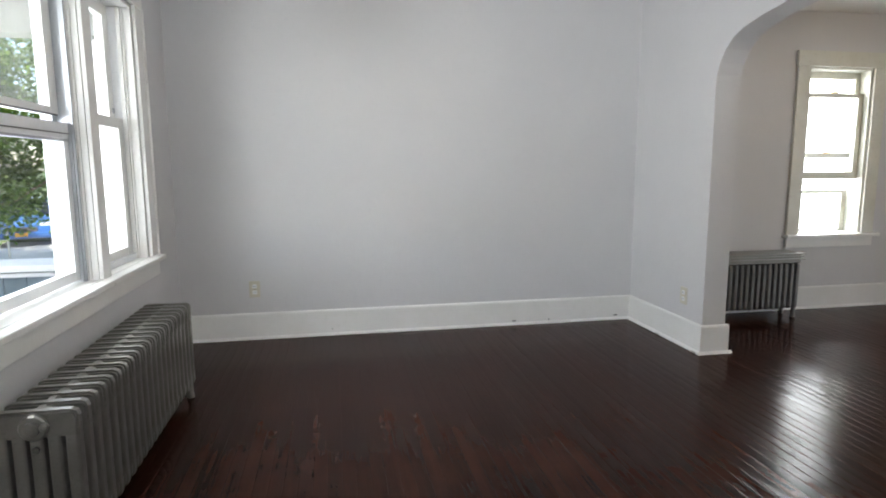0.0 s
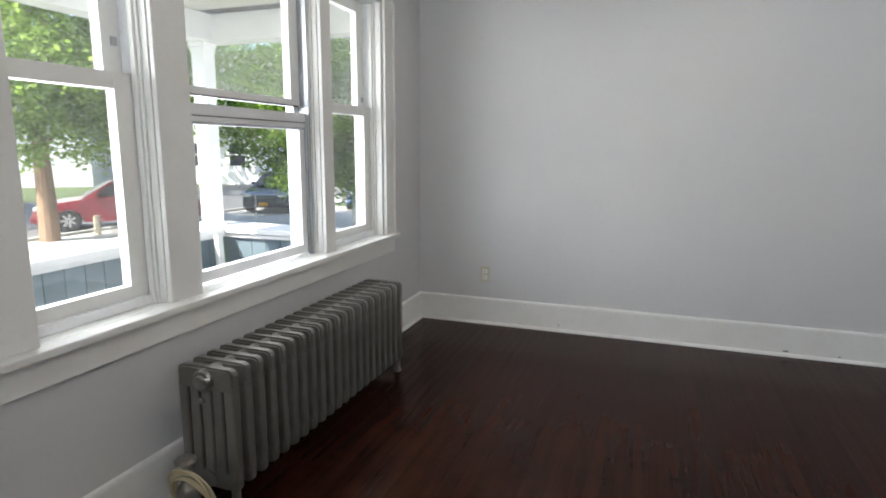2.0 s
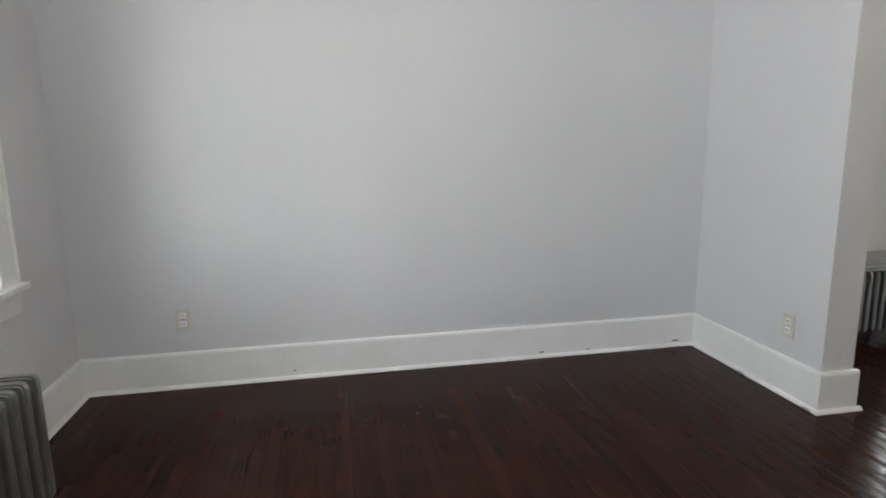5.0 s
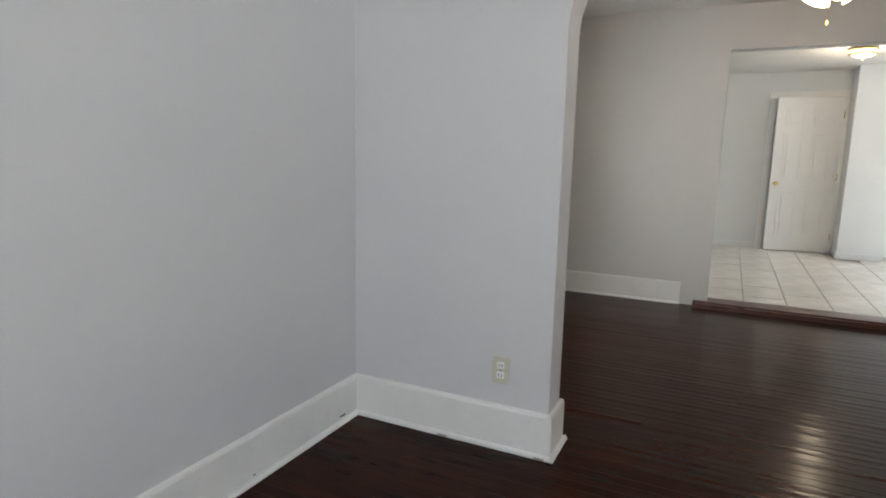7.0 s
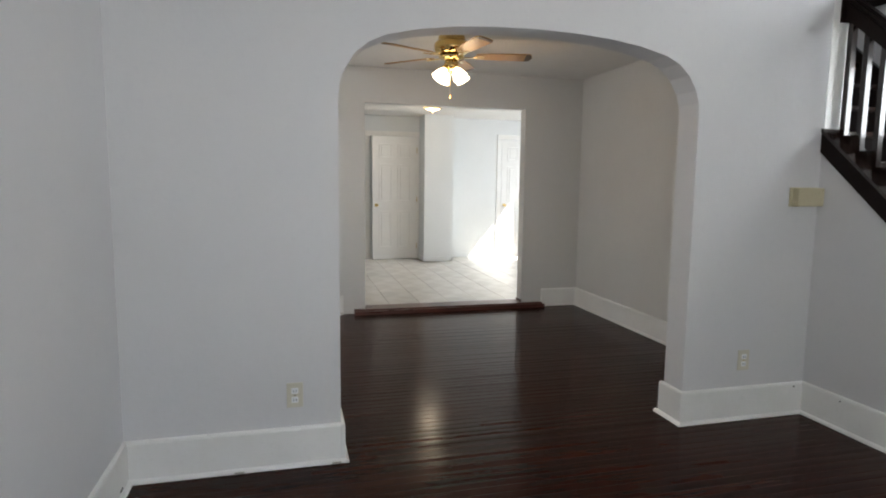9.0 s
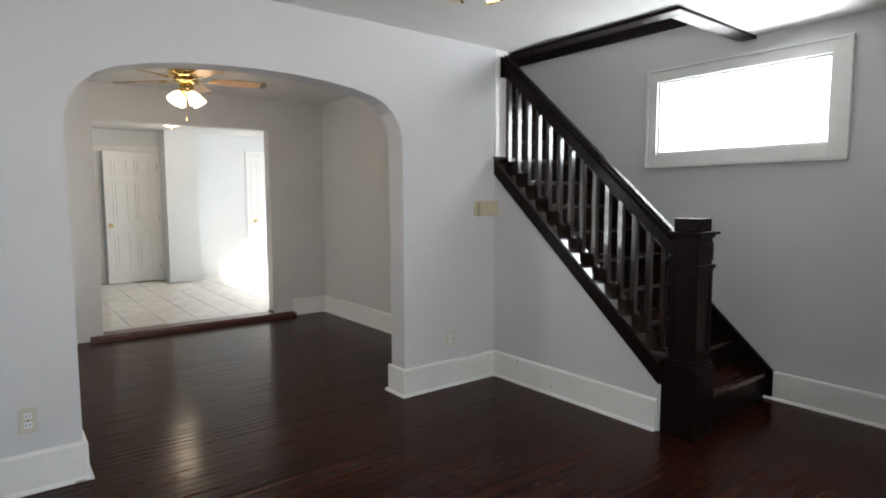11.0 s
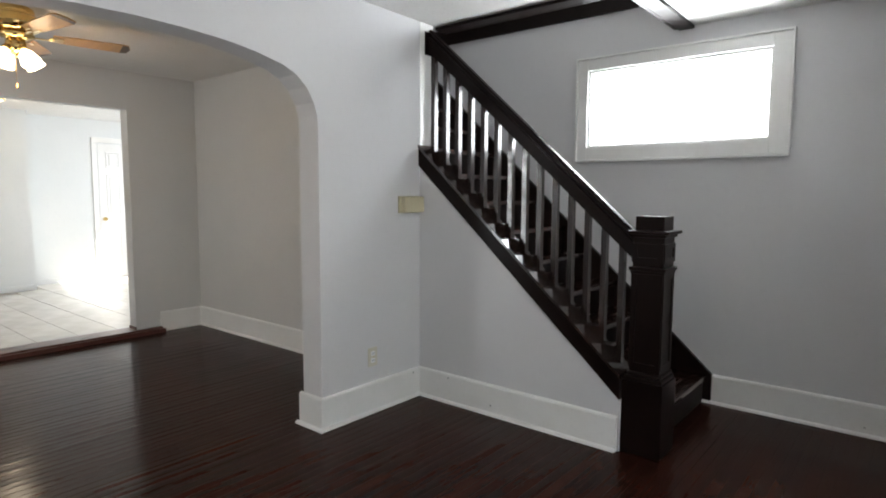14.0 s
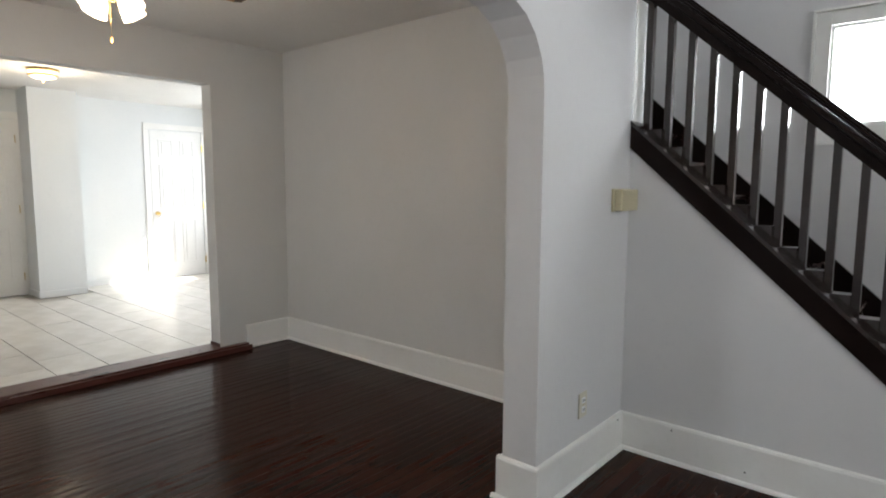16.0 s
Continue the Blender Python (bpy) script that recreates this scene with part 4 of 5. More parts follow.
# ---- kitchen ----
def panel_door(name, place, width, height, knob_side, label, ajar=0):
    """A six-panel door facing -x, hung in a casing; y runs along the wall."""
    d = tagged(new(name), label, "door", kind="structure")
    d.matrix_basis = pose(*place)
    w = width / 2
    part("casing", boxes((-0.02, -0.002, -w - 0.085, -w - 0.01, 0, height + 0.01), (-0.02, -0.002, w + 0.01, w + 0.085, 0, height + 0.01), (-0.022, -0.002, -w - 0.085, w + 0.085, height + 0.011, height + 0.09), bevel=0.003), TRIM, d)
    hinge_y = -knob_side * w
    thick = 0.028 if ajar else 0.0          # an open leaf shows its full thickness
    leaf = part("leaf", boxes((-0.009 - thick, -0.0025, -w - hinge_y, w - hinge_y, 0.008, height), bevel=0.001), DOOR, d)
    leaf.matrix_basis = pose(-0.019 if ajar else 0, hinge_y, 0, 0, 0, knob_side * ajar)
    st, cs = 0.11, 0.10
    pw = (width - 2 * st - cs) / 2
    for z0, z1 in ((0.20, 0.82), (0.98, 1.60), (1.70, height - 0.12)):
        for s in (-1, 1):
            y = s * (cs / 2 + pw / 2)
            bm = boxes((-0.0165, -0.0095, y - pw / 2, y + pw / 2, z0, z0 + 0.02), (-0.0165, -0.0095, y - pw / 2, y + pw / 2, z1 - 0.02, z1), (-0.0165, -0.0095, y - pw / 2, y - pw / 2 + 0.02, z0 + 0.021, z1 - 0.021), (-0.0165, -0.0095, y + pw / 2 - 0.02, y + pw / 2, z0 + 0.021, z1 - 0.021), bevel=0.004)
            box(bm, -0.0155, -0.0095, y - pw / 2 + 0.045, y + pw / 2 - 0.045, z0 + 0.045, z1 - 0.045, bevel=0.005)
            bm.transform(Matrix.Translation((-thick, -hinge_y, 0)))
            part("panel", bm, DOOR, leaf)
    ky = knob_side * (w - 0.06)
    part("knob", lathe(bmesh.new(), [(0.026, 0.0), (0.026, 0.006), (0.010, 0.012), (0.010, 0.03), (0.024, 0.04), (0.027, 0.052), (0.018, 0.064), (0.004, 0.067)], 16, pose(-0.0095 - thick, ky - hinge_y, 0.92, 0, -90, 0)), BRASS, leaf, smooth=True)
    for z in (0.22, 1.02, height - 0.22):
        part("hinge", boxes((-0.026, -0.0205, -knob_side * (w + 0.012) - 0.008, -knob_side * (w + 0.012) + 0.008, z - 0.045, z + 0.045)), BRASS, d)
    return d


panel_door("door_1", (KX, -2.43, KZ), 0.78, 2.06, 1, "white six-panel door standing slightly ajar, with brass knob", 9)
panel_door("door_2", (KX, -4.73, KZ), 0.72, 2.06, 1, "white six-panel door glaring in the daylight")
tr = tagged(new("threshold"), "red-brown wooden step strip between dining room and kitchen", "threshold", kind="structure")
part("board", boxes((DX - 0.055, DX + 0.16, -3.21, -1.475, -0.02, KZ + 0.004), bevel=0.006), THRESH, tr)
part("nosing", boxes((DX - 0.075, DX - 0.056, -3.46, -1.36, -0.02, KZ - 0.012), bevel=0.004), THRESH, tr)
part("jamb_block", boxes((DX - 0.0545, DX - 0.002, -3.44, -3.212, 0.0, KZ + 0.002), (DX - 0.0545, DX - 0.002, -1.473, -1.36, 0.0, KZ + 0.002), (DX, DX + 0.139, -3.21, -3.198, KZ + 0.005, KZ + 0.03), bevel=0.003), THRESH, tr)
kb = tagged(new("baseboard"), "low white kitchen baseboard", "baseboard", kind="structure")
part("board", boxes((KX - 0.012, KX - 0.001, -4.28, -3.372, KZ, KZ + 0.07), (6.668, 6.679, -3.37, -2.88, KZ, KZ + 0.07), (6.668, KX - 0.013, -2.879, -2.868, KZ, KZ + 0.07), (KX - 0.012, KX - 0.001, -1.94, -0.002, KZ, KZ + 0.07)), KITCHEN_WALL, kb)


# ---- porch ----
PF = -0.12
pf = tagged(new("porch_floor"), "grey painted porch floor boards", "porch floor", kind="structure")
part("deck", boxes((-5.70, W - 0.2, -5.6, 0.40, PF - 0.15, PF)), PORCH_FLOOR, pf)
RX, RY, RZ = -5.48, 0.18, 0.60


def porch_rail():
    r = thing("porch_railing", (0, 0, 0), "solid slate-blue board porch railing with a wide white cap", "railing")
    part("cap", boxes((RX - 0.18, RX + 0.18, -5.5, RY + 0.18, RZ - 0.055, RZ), (RX + 0.1805, W - 0.201, RY - 0.18, RY + 0.18, RZ - 0.046, RZ - 0.001), bevel=0.006), PORCH_WHITE, r)
    part("cap_moulding", boxes((RX + 0.122, RX + 0.15, -5.5, RY - 0.15, RZ - 0.085, RZ - 0.057), (RX + 0.15, W - 0.201, RY - 0.15, RY - 0.122, RZ - 0.085, RZ - 0.057)), PORCH_WHITE, r)
    for i in range(36):
        y = -5.2 + i * 0.145
        if y + 0.14 < RY - 0.10:
            part("board", boxes((RX + 0.08, RX + 0.12, y, y + 0.139, PF, RZ - 0.057), bevel=0.002), PORCH, r)
    for i in range(12):
        x = RX + 0.122 + i * 0.145
        part("board", boxes((x, x + 0.139, RY - 0.12, RY - 0.08, PF, RZ - 0.057), bevel=0.002), PORCH, r)


porch_rail()


def porch_post(x, y):
    p = thing("porch_post", (x, y, RZ), "square white painted porch post on the railing", "post", "porch posts")
    part("shaft", boxes((-0.065, 0.065, -0.065, 0.065, 0.03, 1.50), bevel=0.004), PORCH_WHITE, p)
    part("plinth", boxes((-0.085, 0.085, -0.085, 0.085, 0.001, 0.029), bevel=0.004), PORCH_WHITE, p)
    part("capital", boxes((-0.08, 0.08, -0.08, 0.08, 1.50, 1.54), (-0.072, 0.072, -0.072, 0.072, 1.46, 1.4995), bevel=0.004), PORCH_WHITE, p)


porch_post(RX - 0.02, RY - 0.08)
porch_post(RX, -2.75)
porch_post(RX, -5.3)
pr = tagged(new("porch_roof"), "porch roof with a white beam and cream beadboard ceiling", "porch roof", kind="structure")
part("beam", boxes((RX - 0.09, RX + 0.09, -5.6, RY + 0.09, 2.14, 2.36), (RX + 0.091, W - 0.201, RY - 0.09, RY + 0.09, 2.141, 2.36), bevel=0.004), PORCH_WHITE, pr)
bm = bmesh.new()
for i in range(42):
    y = -5.5 + i * 0.13
    box(bm, RX + 0.09, W - 0.201, y + 0.004, y + 0.126, 2.362, 2.38)
part("beadboard", bm, BEAD, pr)
part("roof_deck", boxes((RX - 0.45, W - 0.2, -5.9, 0.60, 2.385, 2.52)), ROOF, pr)
pk = thing("white_plank", (RX + 0.24, -0.14, PF), "white painted board leaning in the porch corner", "plank")
bm = boxes((-0.02, 0.02, -0.03, 0.03, 0.002, 0.68), bevel=0.002)
bm.transform(pose(0.10, -0.10, 0.012, -7, -8, 0))
part("board", bm, PORCH_WHITE, pk)

# ---- street ----
GZ = -1.1
bm = bmesh.new()
bmesh.ops.create_grid(bm, x_segments=40, y_segments=40, size=900)
for v in bm.verts:
    v.co.z = GZ - 0.05
tagged(finish("ground", bm, GRASS), "green grass ground reaching the horizon", "ground", kind="structure")
tagged(finish("road", boxes((-27.0, -16.7, -200, 200, GZ - 0.3, GZ - 0.04)), ASPHALT), "pale worn asphalt street", "road", kind="structure")
pv = tagged(new("pavement"), "light concrete pavement with kerb", "pavement", kind="structure")
for i in range(60):
    part("slab", boxes((-16.4, -14.6, -40 + i * 1.5, -40 + i * 1.5 + 1.48, GZ - 0.2, GZ + 0.0)), CONCRETE, pv)
part("kerb", boxes((-16.69, -16.55, -200, 200, GZ - 0.2, GZ + 0.06), bevel=0.02), CONCRETE, pv)
tagged(finish("driveway", boxes((-14.55, -3.9, 11.4, 16.9, GZ - 0.2, GZ - 0.02)), CONCRETE), "light concrete driveway", "driveway", kind="structure")


def wheel(parent, x, y, r=0.32):
    m = pose(x, y, r, 90, 0, 0)
    s = 1 if y > 0 else -1
    w = part("wheel", lathe(bmesh.new(), [(r * 0.62, -0.10), (r * 0.94, -0.10), (r, -0.07), (r, 0.07), (r * 0.94, 0.10), (r * 0.62, 0.10)], 28, m), RUBBER, parent, smooth=False)
    bm = lathe(bmesh.new(), [(r * 0.60, -0.085), (r * 0.62, 0.085)], 28, m)
    for k in range(7):
        mm = m @ pose(0, 0, -s * 0.093, 0, 0, k * 360 / 7)
        box(bm, 0.02, r * 0.60, -0.03, 0.03, -0.008, 0.008, m=mm)
    part("rim", bm, RIM, w)
    return w


def car(place, rz, paint, label, plate=None):
    """A small saloon, nose to +x."""
    c = thing("car", place, label, "car", rz=rz)
    low = [(-2.15, 0.28), (-2.2, 0.62), (-2.1, 0.88), (-1.55, 0.96), (0.75, 0.93), (1.75, 0.80), (2.12, 0.66), (2.2, 0.42), (2.1, 0.24)]
    for x in (1.32, -1.30):
        arc = [(x + 0.38 * math.cos(a), 0.26 + 0.38 * math.sin(a)) for a in [math.pi * k / 8 for k in range(9)]]
        low += [p for p in arc if p[1] > 0.24]
    bm = bmesh.new()
    prism(bm, low, "y", -0.86, 0.86)
    bmesh.ops.triangulate(bm, faces=[f for f in bm.faces if len(f.verts) > 4])
    for v in bm.verts:
        if v.co.z > 0.7:
            v.co.y *= 0.95
        if abs(v.co.x) > 1.9:
            v.co.y *= 0.86
    part("body", bm, paint, c)
    top = [(-1.75, 0.94), (-1.05, 1.36), (-0.55, 1.43), (0.15, 1.41), (0.95, 0.93)]
    bm = bmesh.new()
    prism(bm, top, "y", -0.80, 0.80)
    for v in bm.verts:
        if v.co.z > 1.2:
            v.co.y *= 0.78
    part("cabin", bm, paint, c)
    for s in (-1, 1):
        for (x0, x1, t0, t1) in ((-0.42, 0.72, -0.36, 0.16), (-1.42, -0.48, -0.98, -0.42)):
            bm = bmesh.new()
            vs = [bm.verts.new((x, s * (0.81 - 0.170 * k), z)) for x, z, k in ((x0, 0.97, 0.06), (x1, 0.97, 0.06), (t1, 1.35, 0.86), (t0, 1.35, 0.86))]
            f = bm.faces.new(vs)
            bmesh.ops.solidify(bm, geom=[f], thickness=0.01)
            part("side_window", bm, CARGLASS, c)
        part("headlight", boxes((1.98, 2.13, s * 0.62 - 0.14, s * 0.62 + 0.14, 0.60, 0.72), bevel=0.03), LAMPLENS, c)
        part("mirror", boxes((0.55, 0.68, s * 0.88 - 0.08, s * 0.88 + 0.08, 0.95, 1.07), bevel=0.03), paint, c)
    for pts in (((0.98, 0.95), (0.22, 1.40)), ((-1.72, 0.98), (-1.08, 1.36))):
        bm = bmesh.new()
        (xa, za), (xb, zb) = pts
        o = 0.02 if xa > 0 else -0.02
        vs = [bm.verts.new(p) for p in ((xa + o, -0.70, za), (xa + o, 0.70, za), (xb + o, 0.58, zb), (xb + o, -0.58, zb))]
        f = bm.faces.new(vs)
        bmesh.ops.solidify(bm, geom=[f], thickness=0.01)
        part("windscreen", bm, CARGLASS, c)
    part("grille", boxes((2.12, 2.19, -0.42, 0.42, 0.46, 0.60), bevel=0.02), SLOT, c)
    part("bumper", boxes((2.05, 2.23, -0.74, 0.74, 0.28, 0.44), bevel=0.04), paint, c)
    part("number_plate", boxes((2.232, 2.24, -0.16, 0.16, 0.32, 0.44)), plate or PLATE, c)
    for x in (1.32, -1.30):
        for y in (-0.78, 0.78):
            wheel(c, x, y)
    return c


car((-17.05, 9.35, GZ - 0.04), -131, CARRED, "red saloon car parked along the street")
car((-15.5, 15.4, GZ - 0.02), -72, CARDARK, "dark blue car with an orange number plate parked on the driveway")
car((-12.6, 17.6, GZ - 0.02), -70, CARBLUE, "bright blue car half hidden behind foliage")
b = thing("wooden_bollard", (-15.9, 7.55, GZ - 0.01), "short weathered wooden bollard at the kerb", "bollard")
part("post", lathe(bmesh.new(), [(0.09, 0), (0.085, 0.50), (0.07, 0.54)], 12), POSTWOOD, b)


def tree(name, place, trunk_r, height, crown, count, leaf, material, label, seed, reach=0.16):
    """A tapered trunk with limbs; the crown is (centre, radii) clumps of small leaves."""
    rnd = random.Random(seed)
    t = thing(name, place, label, "tree")
    bm = bmesh.new()
    pts = [Vector((0.10 * math.sin(k * 1.3) * k / 6, 0.10 * math.cos(k * 0.9) * k / 6, height * k / 6)) for k in range(7)]
    for k in range(6):
        rod(bm, pts[k] - Vector((0, 0, 0.02)), pts[k + 1], trunk_r * (1 - 0.13 * k), 12, trunk_r * (1 - 0.13 * (k + 1)))
    for c, r in crown:
        a = pts[rnd.randint(2, 5)]
        mid = (a + Vector(c)) / 2 + Vector((0, 0, -0.3))
        rod(bm, a, mid, trunk_r * 0.35, 7, trunk_r * 0.22)
        rod(bm, mid, Vector(c), trunk_r * 0.22, 7, 0.02)
    part("trunk", bm, BARK, t)
    verts, faces = [], []
    total = sum(r[0] * r[1] * r[2] for _, r in crown)
    for c, r in crown:
        n = int(count * r[0] * r[1] * r[2] / total)
        twigs = []
        for _ in range(max(6, n // 22)):
            d = Vector((rnd.gauss(0, 1), rnd.gauss(0, 1), rnd.gauss(0, 1))).normalized() * (rnd.random() ** 0.45)
            twigs.append(Vector((c[0] + d.x * r[0], c[1] + d.y * r[1], c[2] + d.z * r[2])))
        for _ in range(n):
            p = rnd.choice(twigs) + Vector((rnd.gauss(0, reach), rnd.gauss(0, reach), rnd.gauss(0, reach * 0.8) - 0.03))
            q = Euler((rnd.uniform(-0.9, 0.9), rnd.uniform(-0.9, 0.9), rnd.uniform(0, 6.28))).to_matrix()
            s = leaf * rnd.uniform(0.6, 1.3)
            i = len(verts)
            for u, v, w in ((0, -0.5, 0), (0.42, 0.0, 0.07), (0, 0.6, -0.05), (-0.42, 0.0, 0.07)):
                verts.append(p + q @ Vector((u * s, v * s, w * s)))
            faces.append((i, i + 1, i + 2, i + 3))
    me = bpy.data.meshes.new("crown")
    me.from_pydata([tuple(v) for v in verts], [], faces)
    me.materials.append(material)
    cr = new("crown", me)
    cr.parent = t
    return t


tree("maple_tree", (-16.1, 6.35, GZ - 0.01), 0.24, 7.0, [((1.2, -0.9, 2.9), (1.7, 1.7, 0.95)), ((1.5, 0.9, 2.8), (1.5, 1.5, 0.9)), ((0.6, 2.4, 3.1), (1.6, 1.6, 1.0)), ((0.2, -0.6, 4.3), (2.6, 2.6, 1.5)), ((0.8, 1.6, 4.6), (2.4, 2.4, 1.6)), ((1.8, -1.8, 3.9), (1.8, 1.8, 1.1)), ((2.0, 0.6, 3.7), (1.6, 1.6, 0.9)), ((-0.6, 0.4, 6.5), (3.4, 3.4, 2.0)), ((1.4, 3.6, 4.9), (1.8, 1.8, 1.3))], 46000, 0.125, LEAF, "tall street maple with drooping bright green leaves", 3)
tree("garden_tree", (-10.9, 10.4, GZ - 0.02), 0.15, 4.2, [((0.5, -1.2, 3.2), (1.5, 1.5, 0.9)), ((-1.0, -0.6, 2.9), (1.3, 1.3, 0.8)), ((0.1, -0.9, 1.75), (1.0, 1.0, 0.6)), ((-1.1, 0.1, 2.0), (1.0, 1.0, 0.6)), ((1.2, 0.2, 1.6), (1.0, 1.0, 0.7)), ((2.2, 1.0, 2.4), (1.2, 1.2, 1.0)), ((0.2, 0.2, 2.6), (1.3, 1.3, 1.1)), ((0.4, 1.2, 3.4), (1.6, 1.6, 1.3)), ((-0.2, -0.8, 3.9), (1.4, 1.4, 1.0)), ((0.6, -0.2, 4.8), (2.0, 2.0, 1.2)), ((0.9, 0.9, 1.9), (0.8, 0.8, 0.7))], 36000, 0.105, LEAF2, "leafy small tree beside the driveway", 5)
tree("garden_tree", (-8.4, 14.5, GZ - 0.02), 0.2, 5, [((0, 0, 3.8), (2.8, 2.8, 2.0)), ((0.6, -2.2, 2.8), (1.9, 1.9, 1.5)), ((0.2, 1.2, 6.0), (2.6, 2.6, 1.8)), ((1.2, -2.8, 5.0), (2.0, 2.0, 1.6))], 15000, 0.15, LEAF2, "dense dark green tree past the driveway", 7)
tree("garden_tree", (-27.5, 2.0, GZ - 0.02), 0.3, 7, [((0, 0, 5), (4, 4, 2.6)), ((0, 5, 6), (4, 4, 2.6)), ((0, -5, 6), (4, 4, 3)), ((0, 1, 9), (5, 5, 2.6))], 9000, 0.32, LEAF, "broad green tree across the street", 9, 0.35)
tree("garden_tree", (-26, 24, GZ - 0.02), 0.3, 7, [((0, 0, 5), (4, 4, 3)), ((0, 6, 5), (5, 5, 3)), ((0, -5, 6), (4, 4, 3)), ((0, 1, 9), (5, 5, 2.6))], 9000, 0.32, LEAF2, "broad dark tree across the street", 11, 0.35)


def house(place, w, d, h, label, rz=0):
    b = thing("house", place, label, "house", rz=rz)
    wl = part("wall", boxes((-w / 2, w / 2, -d / 2, d / 2, 0, h)), SIDING, b)
    bm = bmesh.new()
    for k in range(int(h / 0.2)):
        for s in (-1, 1):
            box(bm, -w / 2 - 0.02, w / 2 + 0.02, s * (d / 2 + 0.012) - 0.01, s * (d / 2 + 0.012) + 0.01, k * 0.2, k * 0.2 + 0.18)
            box(bm, s * (w / 2 + 0.012) - 0.01, s * (w / 2 + 0.012) + 0.01, -d / 2, d / 2, k * 0.2, k * 0.2 + 0.18)
    sd = part("siding", bm, SIDING, wl)
    sd["kind"] = "stuff"
    part("roof", prism(bmesh.new(), [(-d / 2 - 0.4, h), (d / 2 + 0.4, h), (0, h + d * 0.34)], "x", -w / 2 - 0.3, w / 2 + 0.3), ROOF, b)
    for s in (-1, 1):
        for x in (-w * 0.3, 0, w * 0.3):
            for z in (1.2, 4.0):
                if z + 1.4 < h:
                    wn = part("window", boxes((x - 0.5, x + 0.5, s * (d / 2 + 0.03) - 0.012, s * (d / 2 + 0.03) + 0.012, z, z + 1.4)), CARGLASS, b)
                    part("frame", boxes((x - 0.58, x - 0.5, s * (d / 2 + 0.04) - 0.03, s * (d / 2 + 0.04) + 0.03, z - 0.08, z + 1.48), (x + 0.5, x + 0.58, s * (d / 2 + 0.04) - 0.03, s * (d / 2 + 0.04) + 0.03, z - 0.08, z + 1.48), (x - 0.5, x + 0.5, s * (d / 2 + 0.04) - 0.03, s * (d / 2 + 0.04) + 0.03, z + 0.66, z + 0.72)), PORCH_WHITE, wn)
    return b


house((-42, 25, GZ - 0.06), 16, 10, 7.0, "white clapboard house across the street", 128)
house((-31, 31, GZ - 0.06), 9, 10, 5.6, "white clapboard house across the street behind trees", 18)
house((-33, -7, GZ - 0.06), 9, 10, 5.6, "white clapboard house across the street", 18)
house((-1.5, 9.5, GZ - 0.06), 9, 8, 6.0, "white clapboard neighbouring house")
house((-1.5, -12.5, GZ - 0.06), 9, 8, 6.5, "white clapboard house on the stair side")


# Added glowing boards: stand in for blown-out daylight behind two windows and light the rooms.
BACKDROP_GLOW = glow("backdrop_glow", (0.93, 0.97, 1.0), 1.6)
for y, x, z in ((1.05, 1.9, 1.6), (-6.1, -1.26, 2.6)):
    tagged(finish("backdrop", boxes((x - 2.2, x + 2.2, y, y + 0.02, z - 2.2, z + 2.2)), BACKDROP_GLOW), "plain glowing white board added outside the window", "backdrop", kind="structure")


def chain_fence():
    f = thing("chain_fence", (-15.2, 8.9, GZ), "galvanised chain-link fence along the driveway", "fence", rz=24)
    for i in range(5):
        part("post", rod(bmesh.new(), (i * 1.4, 0, 0.0), (i * 1.4, 0, 1.0), 0.025, 8), STEEL, f)
    part("top_rail", rod(bmesh.new(), (0, 0, 1.0), (5.6, 0, 1.0), 0.018, 8), STEEL, f)
    bm = bmesh.new()
    for i in range(-9, 57):
        for s in (1, -1):
            a = i * 0.1
            x0, x1 = (a, a + 0.9) if s > 0 else (a + 0.9, a)
            if 0 <= min(x0, x1) and max(x0, x1) <= 5.6:
                rod(bm, (x0, 0.01 * s, 0.05), (x1, 0.01 * s, 0.97), 0.005, 4)
    w = part("mesh_wire", bm, STEEL, f)


chain_fence()

# ---- floor boards and tiles ----


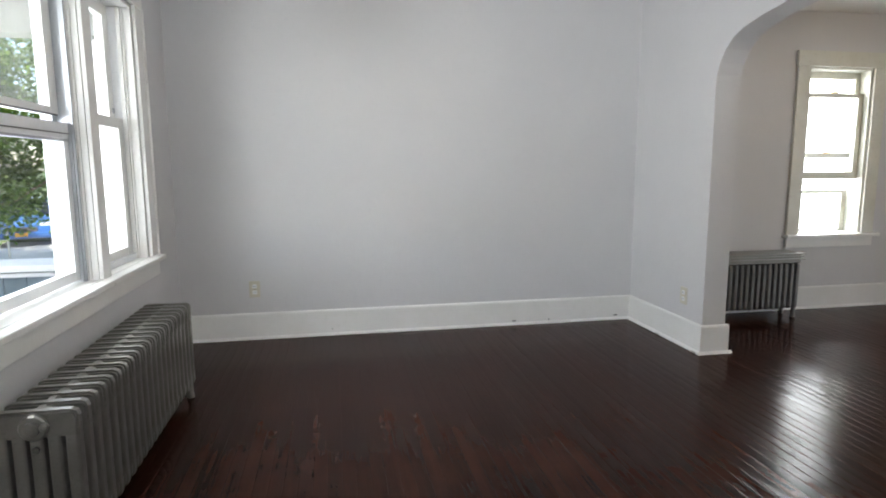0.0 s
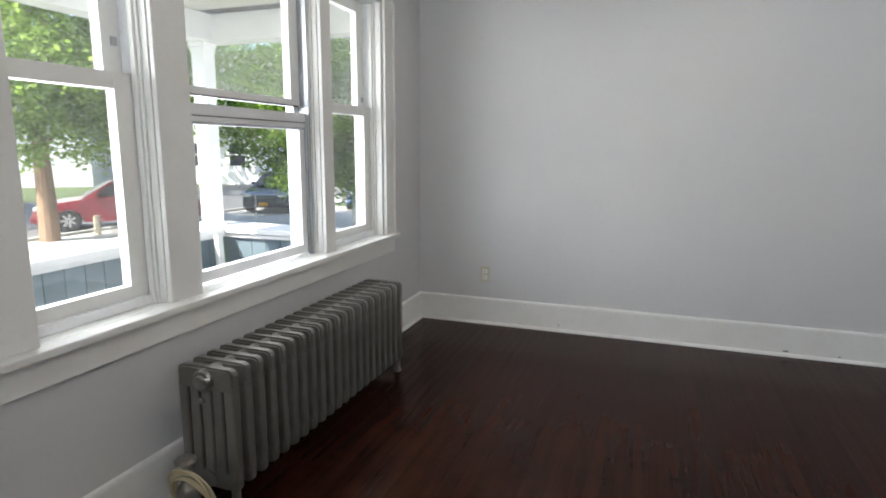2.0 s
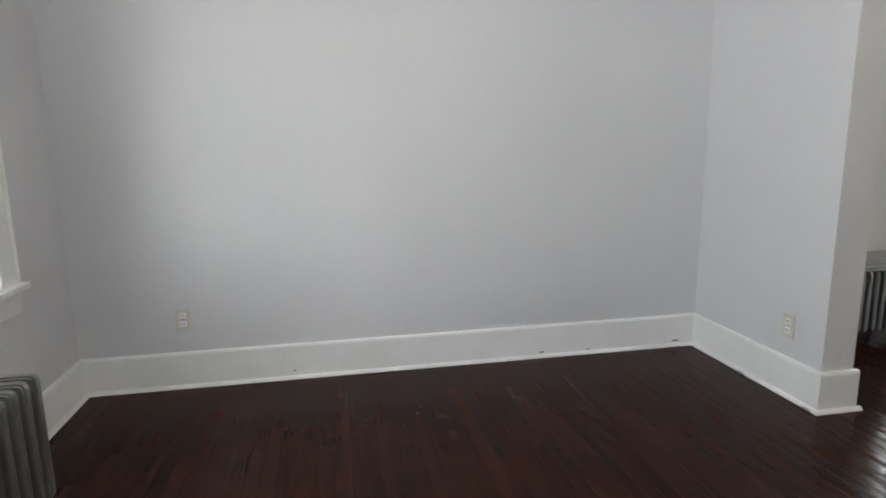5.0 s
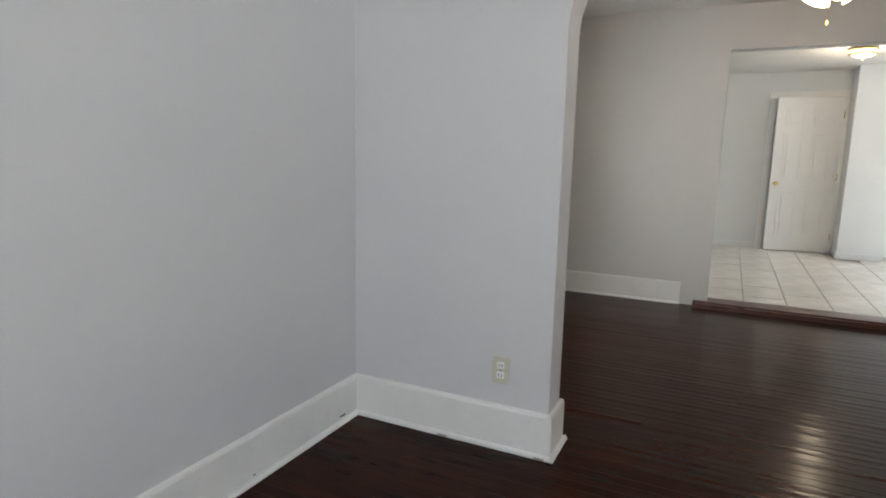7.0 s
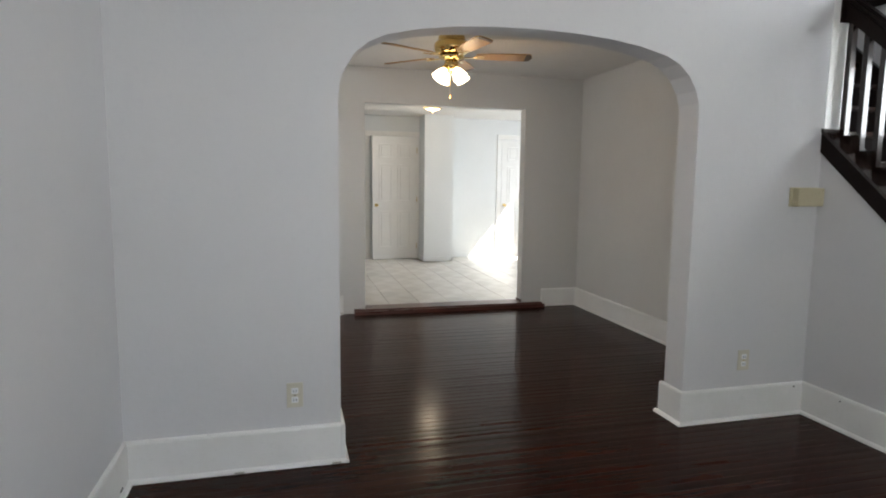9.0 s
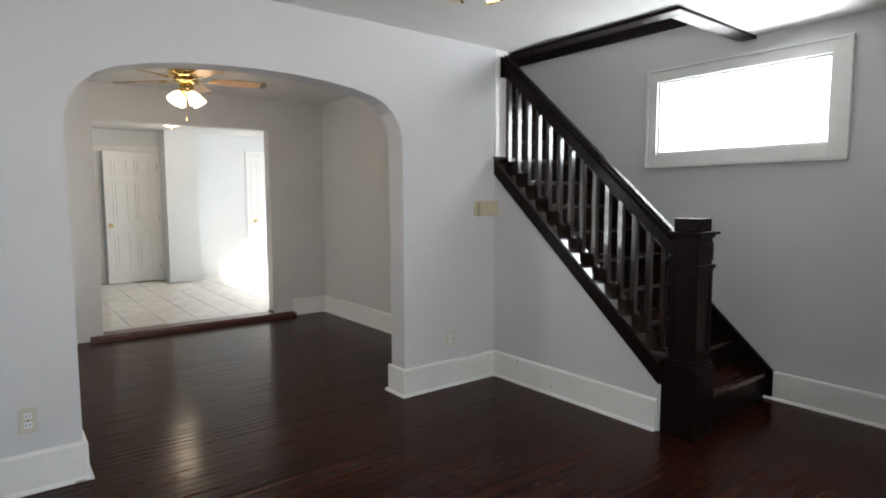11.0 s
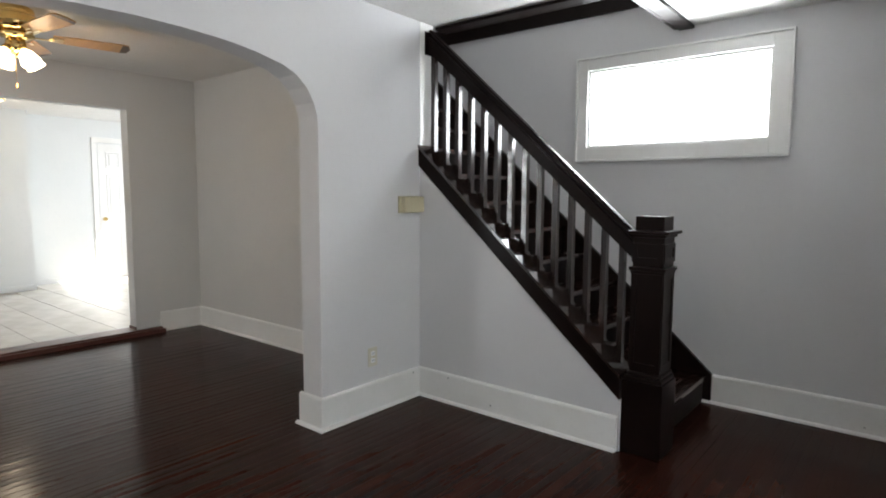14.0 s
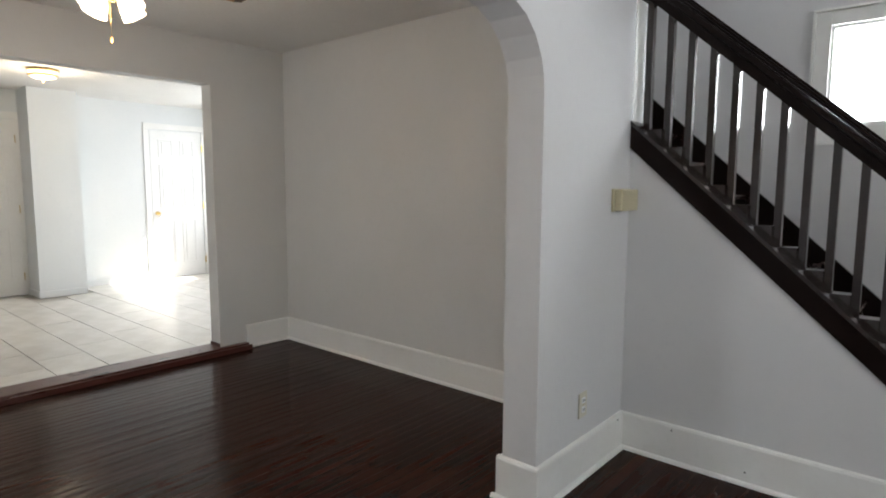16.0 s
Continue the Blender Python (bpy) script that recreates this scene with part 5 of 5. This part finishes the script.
def plank_floor(name, x0, x1, y0, y1, label, seed, material, groove, cup, tilt):
    rnd = random.Random(seed)
    fl = tagged(new(name), label, "floor", kind="structure")
    pitch = 0.0575
    meshes = []
    for k in range(5):
        ln = 1.0
        bm = bmesh.new()
        h = pitch / 2 - 0.0003
        up = [(-h, -groove), (-h * 0.90, -0.0001), (0, cup * (k - 2)), (h * 0.90, -0.0001), (h, -groove)]
        prism(bm, [(-h, -0.018), (h, -0.018)] + up[::-1], "y", -0.5, 0.5)
        me = bpy.data.meshes.new("plank")
        bm.to_mesh(me)
        bm.free()
        me.materials.append(material)
        meshes.append(me)
    rows = int((x1 - x0) / pitch)
    width = (x1 - x0) / rows
    for i in range(rows):
        y = y0
        first = True
        while y < y1 - 0.01:
            ln = rnd.uniform(1.3, 3.2) if not first else rnd.uniform(0.5, 2.6)
            first = False
            if y1 - (y + ln) < 0.5:
                ln = y1 - y
            p = new("plank", rnd.choice(meshes))
            p.parent = fl
            p.matrix_basis = Matrix.Translation((x0 + (i + 0.5) * width, y + ln / 2, -0.0018 + rnd.uniform(-0.0002, 0.0002))) @ Matrix.Rotation(max(-1.6 * tilt, min(1.6 * tilt, rnd.gauss(0, tilt))), 4, "Y") @ Matrix.Diagonal((width / pitch, ln - 0.0008, 1, 1))
            y += ln
    return fl


plank_floor("floor", W, 0.0, S, N, "dark red-brown stained strip floor with a satin sheen", 1, FLOOR, 0.0006, 0.00022, 0.0055)
plank_floor("floor_dining", 0.0, DX - 0.02, DS - 0.0, N, "dark stained strip floor with rippled glossy boards", 2, FLOOR, 0.0007, 0.00026, 0.0065)


def tile_floor():
    rnd = random.Random(4)
    fl = tagged(new("floor_kitchen"), "cream ceramic tile floor laid in running bond", "floor", kind="structure")
    sx, sy, g = 0.50, 0.335, 0.006
    meshes = []
    bm = bmesh.new()
    box(bm, -sx / 2 + g / 2, sx / 2 - g / 2, -sy / 2 + g / 2, sy / 2 - g / 2, -0.010, 0.0)
    me = bpy.data.meshes.new("tile")
    bm.to_mesh(me)
    bm.free()
    me.materials.append(TILE)
    j = 0
    y = -2.095 + sy * 6
    while y > KS + sy / 2:
        x, stop = DX + 0.163, KX - 0.004
        ln = sx * (0.5 if j % 2 else 1.0)
        while x < stop - 0.03:
            ln = min(ln, stop - x)
            if not (x + ln > 6.66 and -3.5 < y - sy / 2 < -2.75):
                p = new("tile", me)
                p.parent = fl
                p.matrix_basis = pose(x + ln / 2, y - sy / 2, KZ + rnd.uniform(-0.0005, 0.0005), rnd.gauss(0, 0.06), rnd.gauss(0, 0.06), 0) @ Matrix.Diagonal((ln / sx, 1, 1, 1))
            x += ln
            ln = sx
        y -= sy
        j += 1


tile_floor()
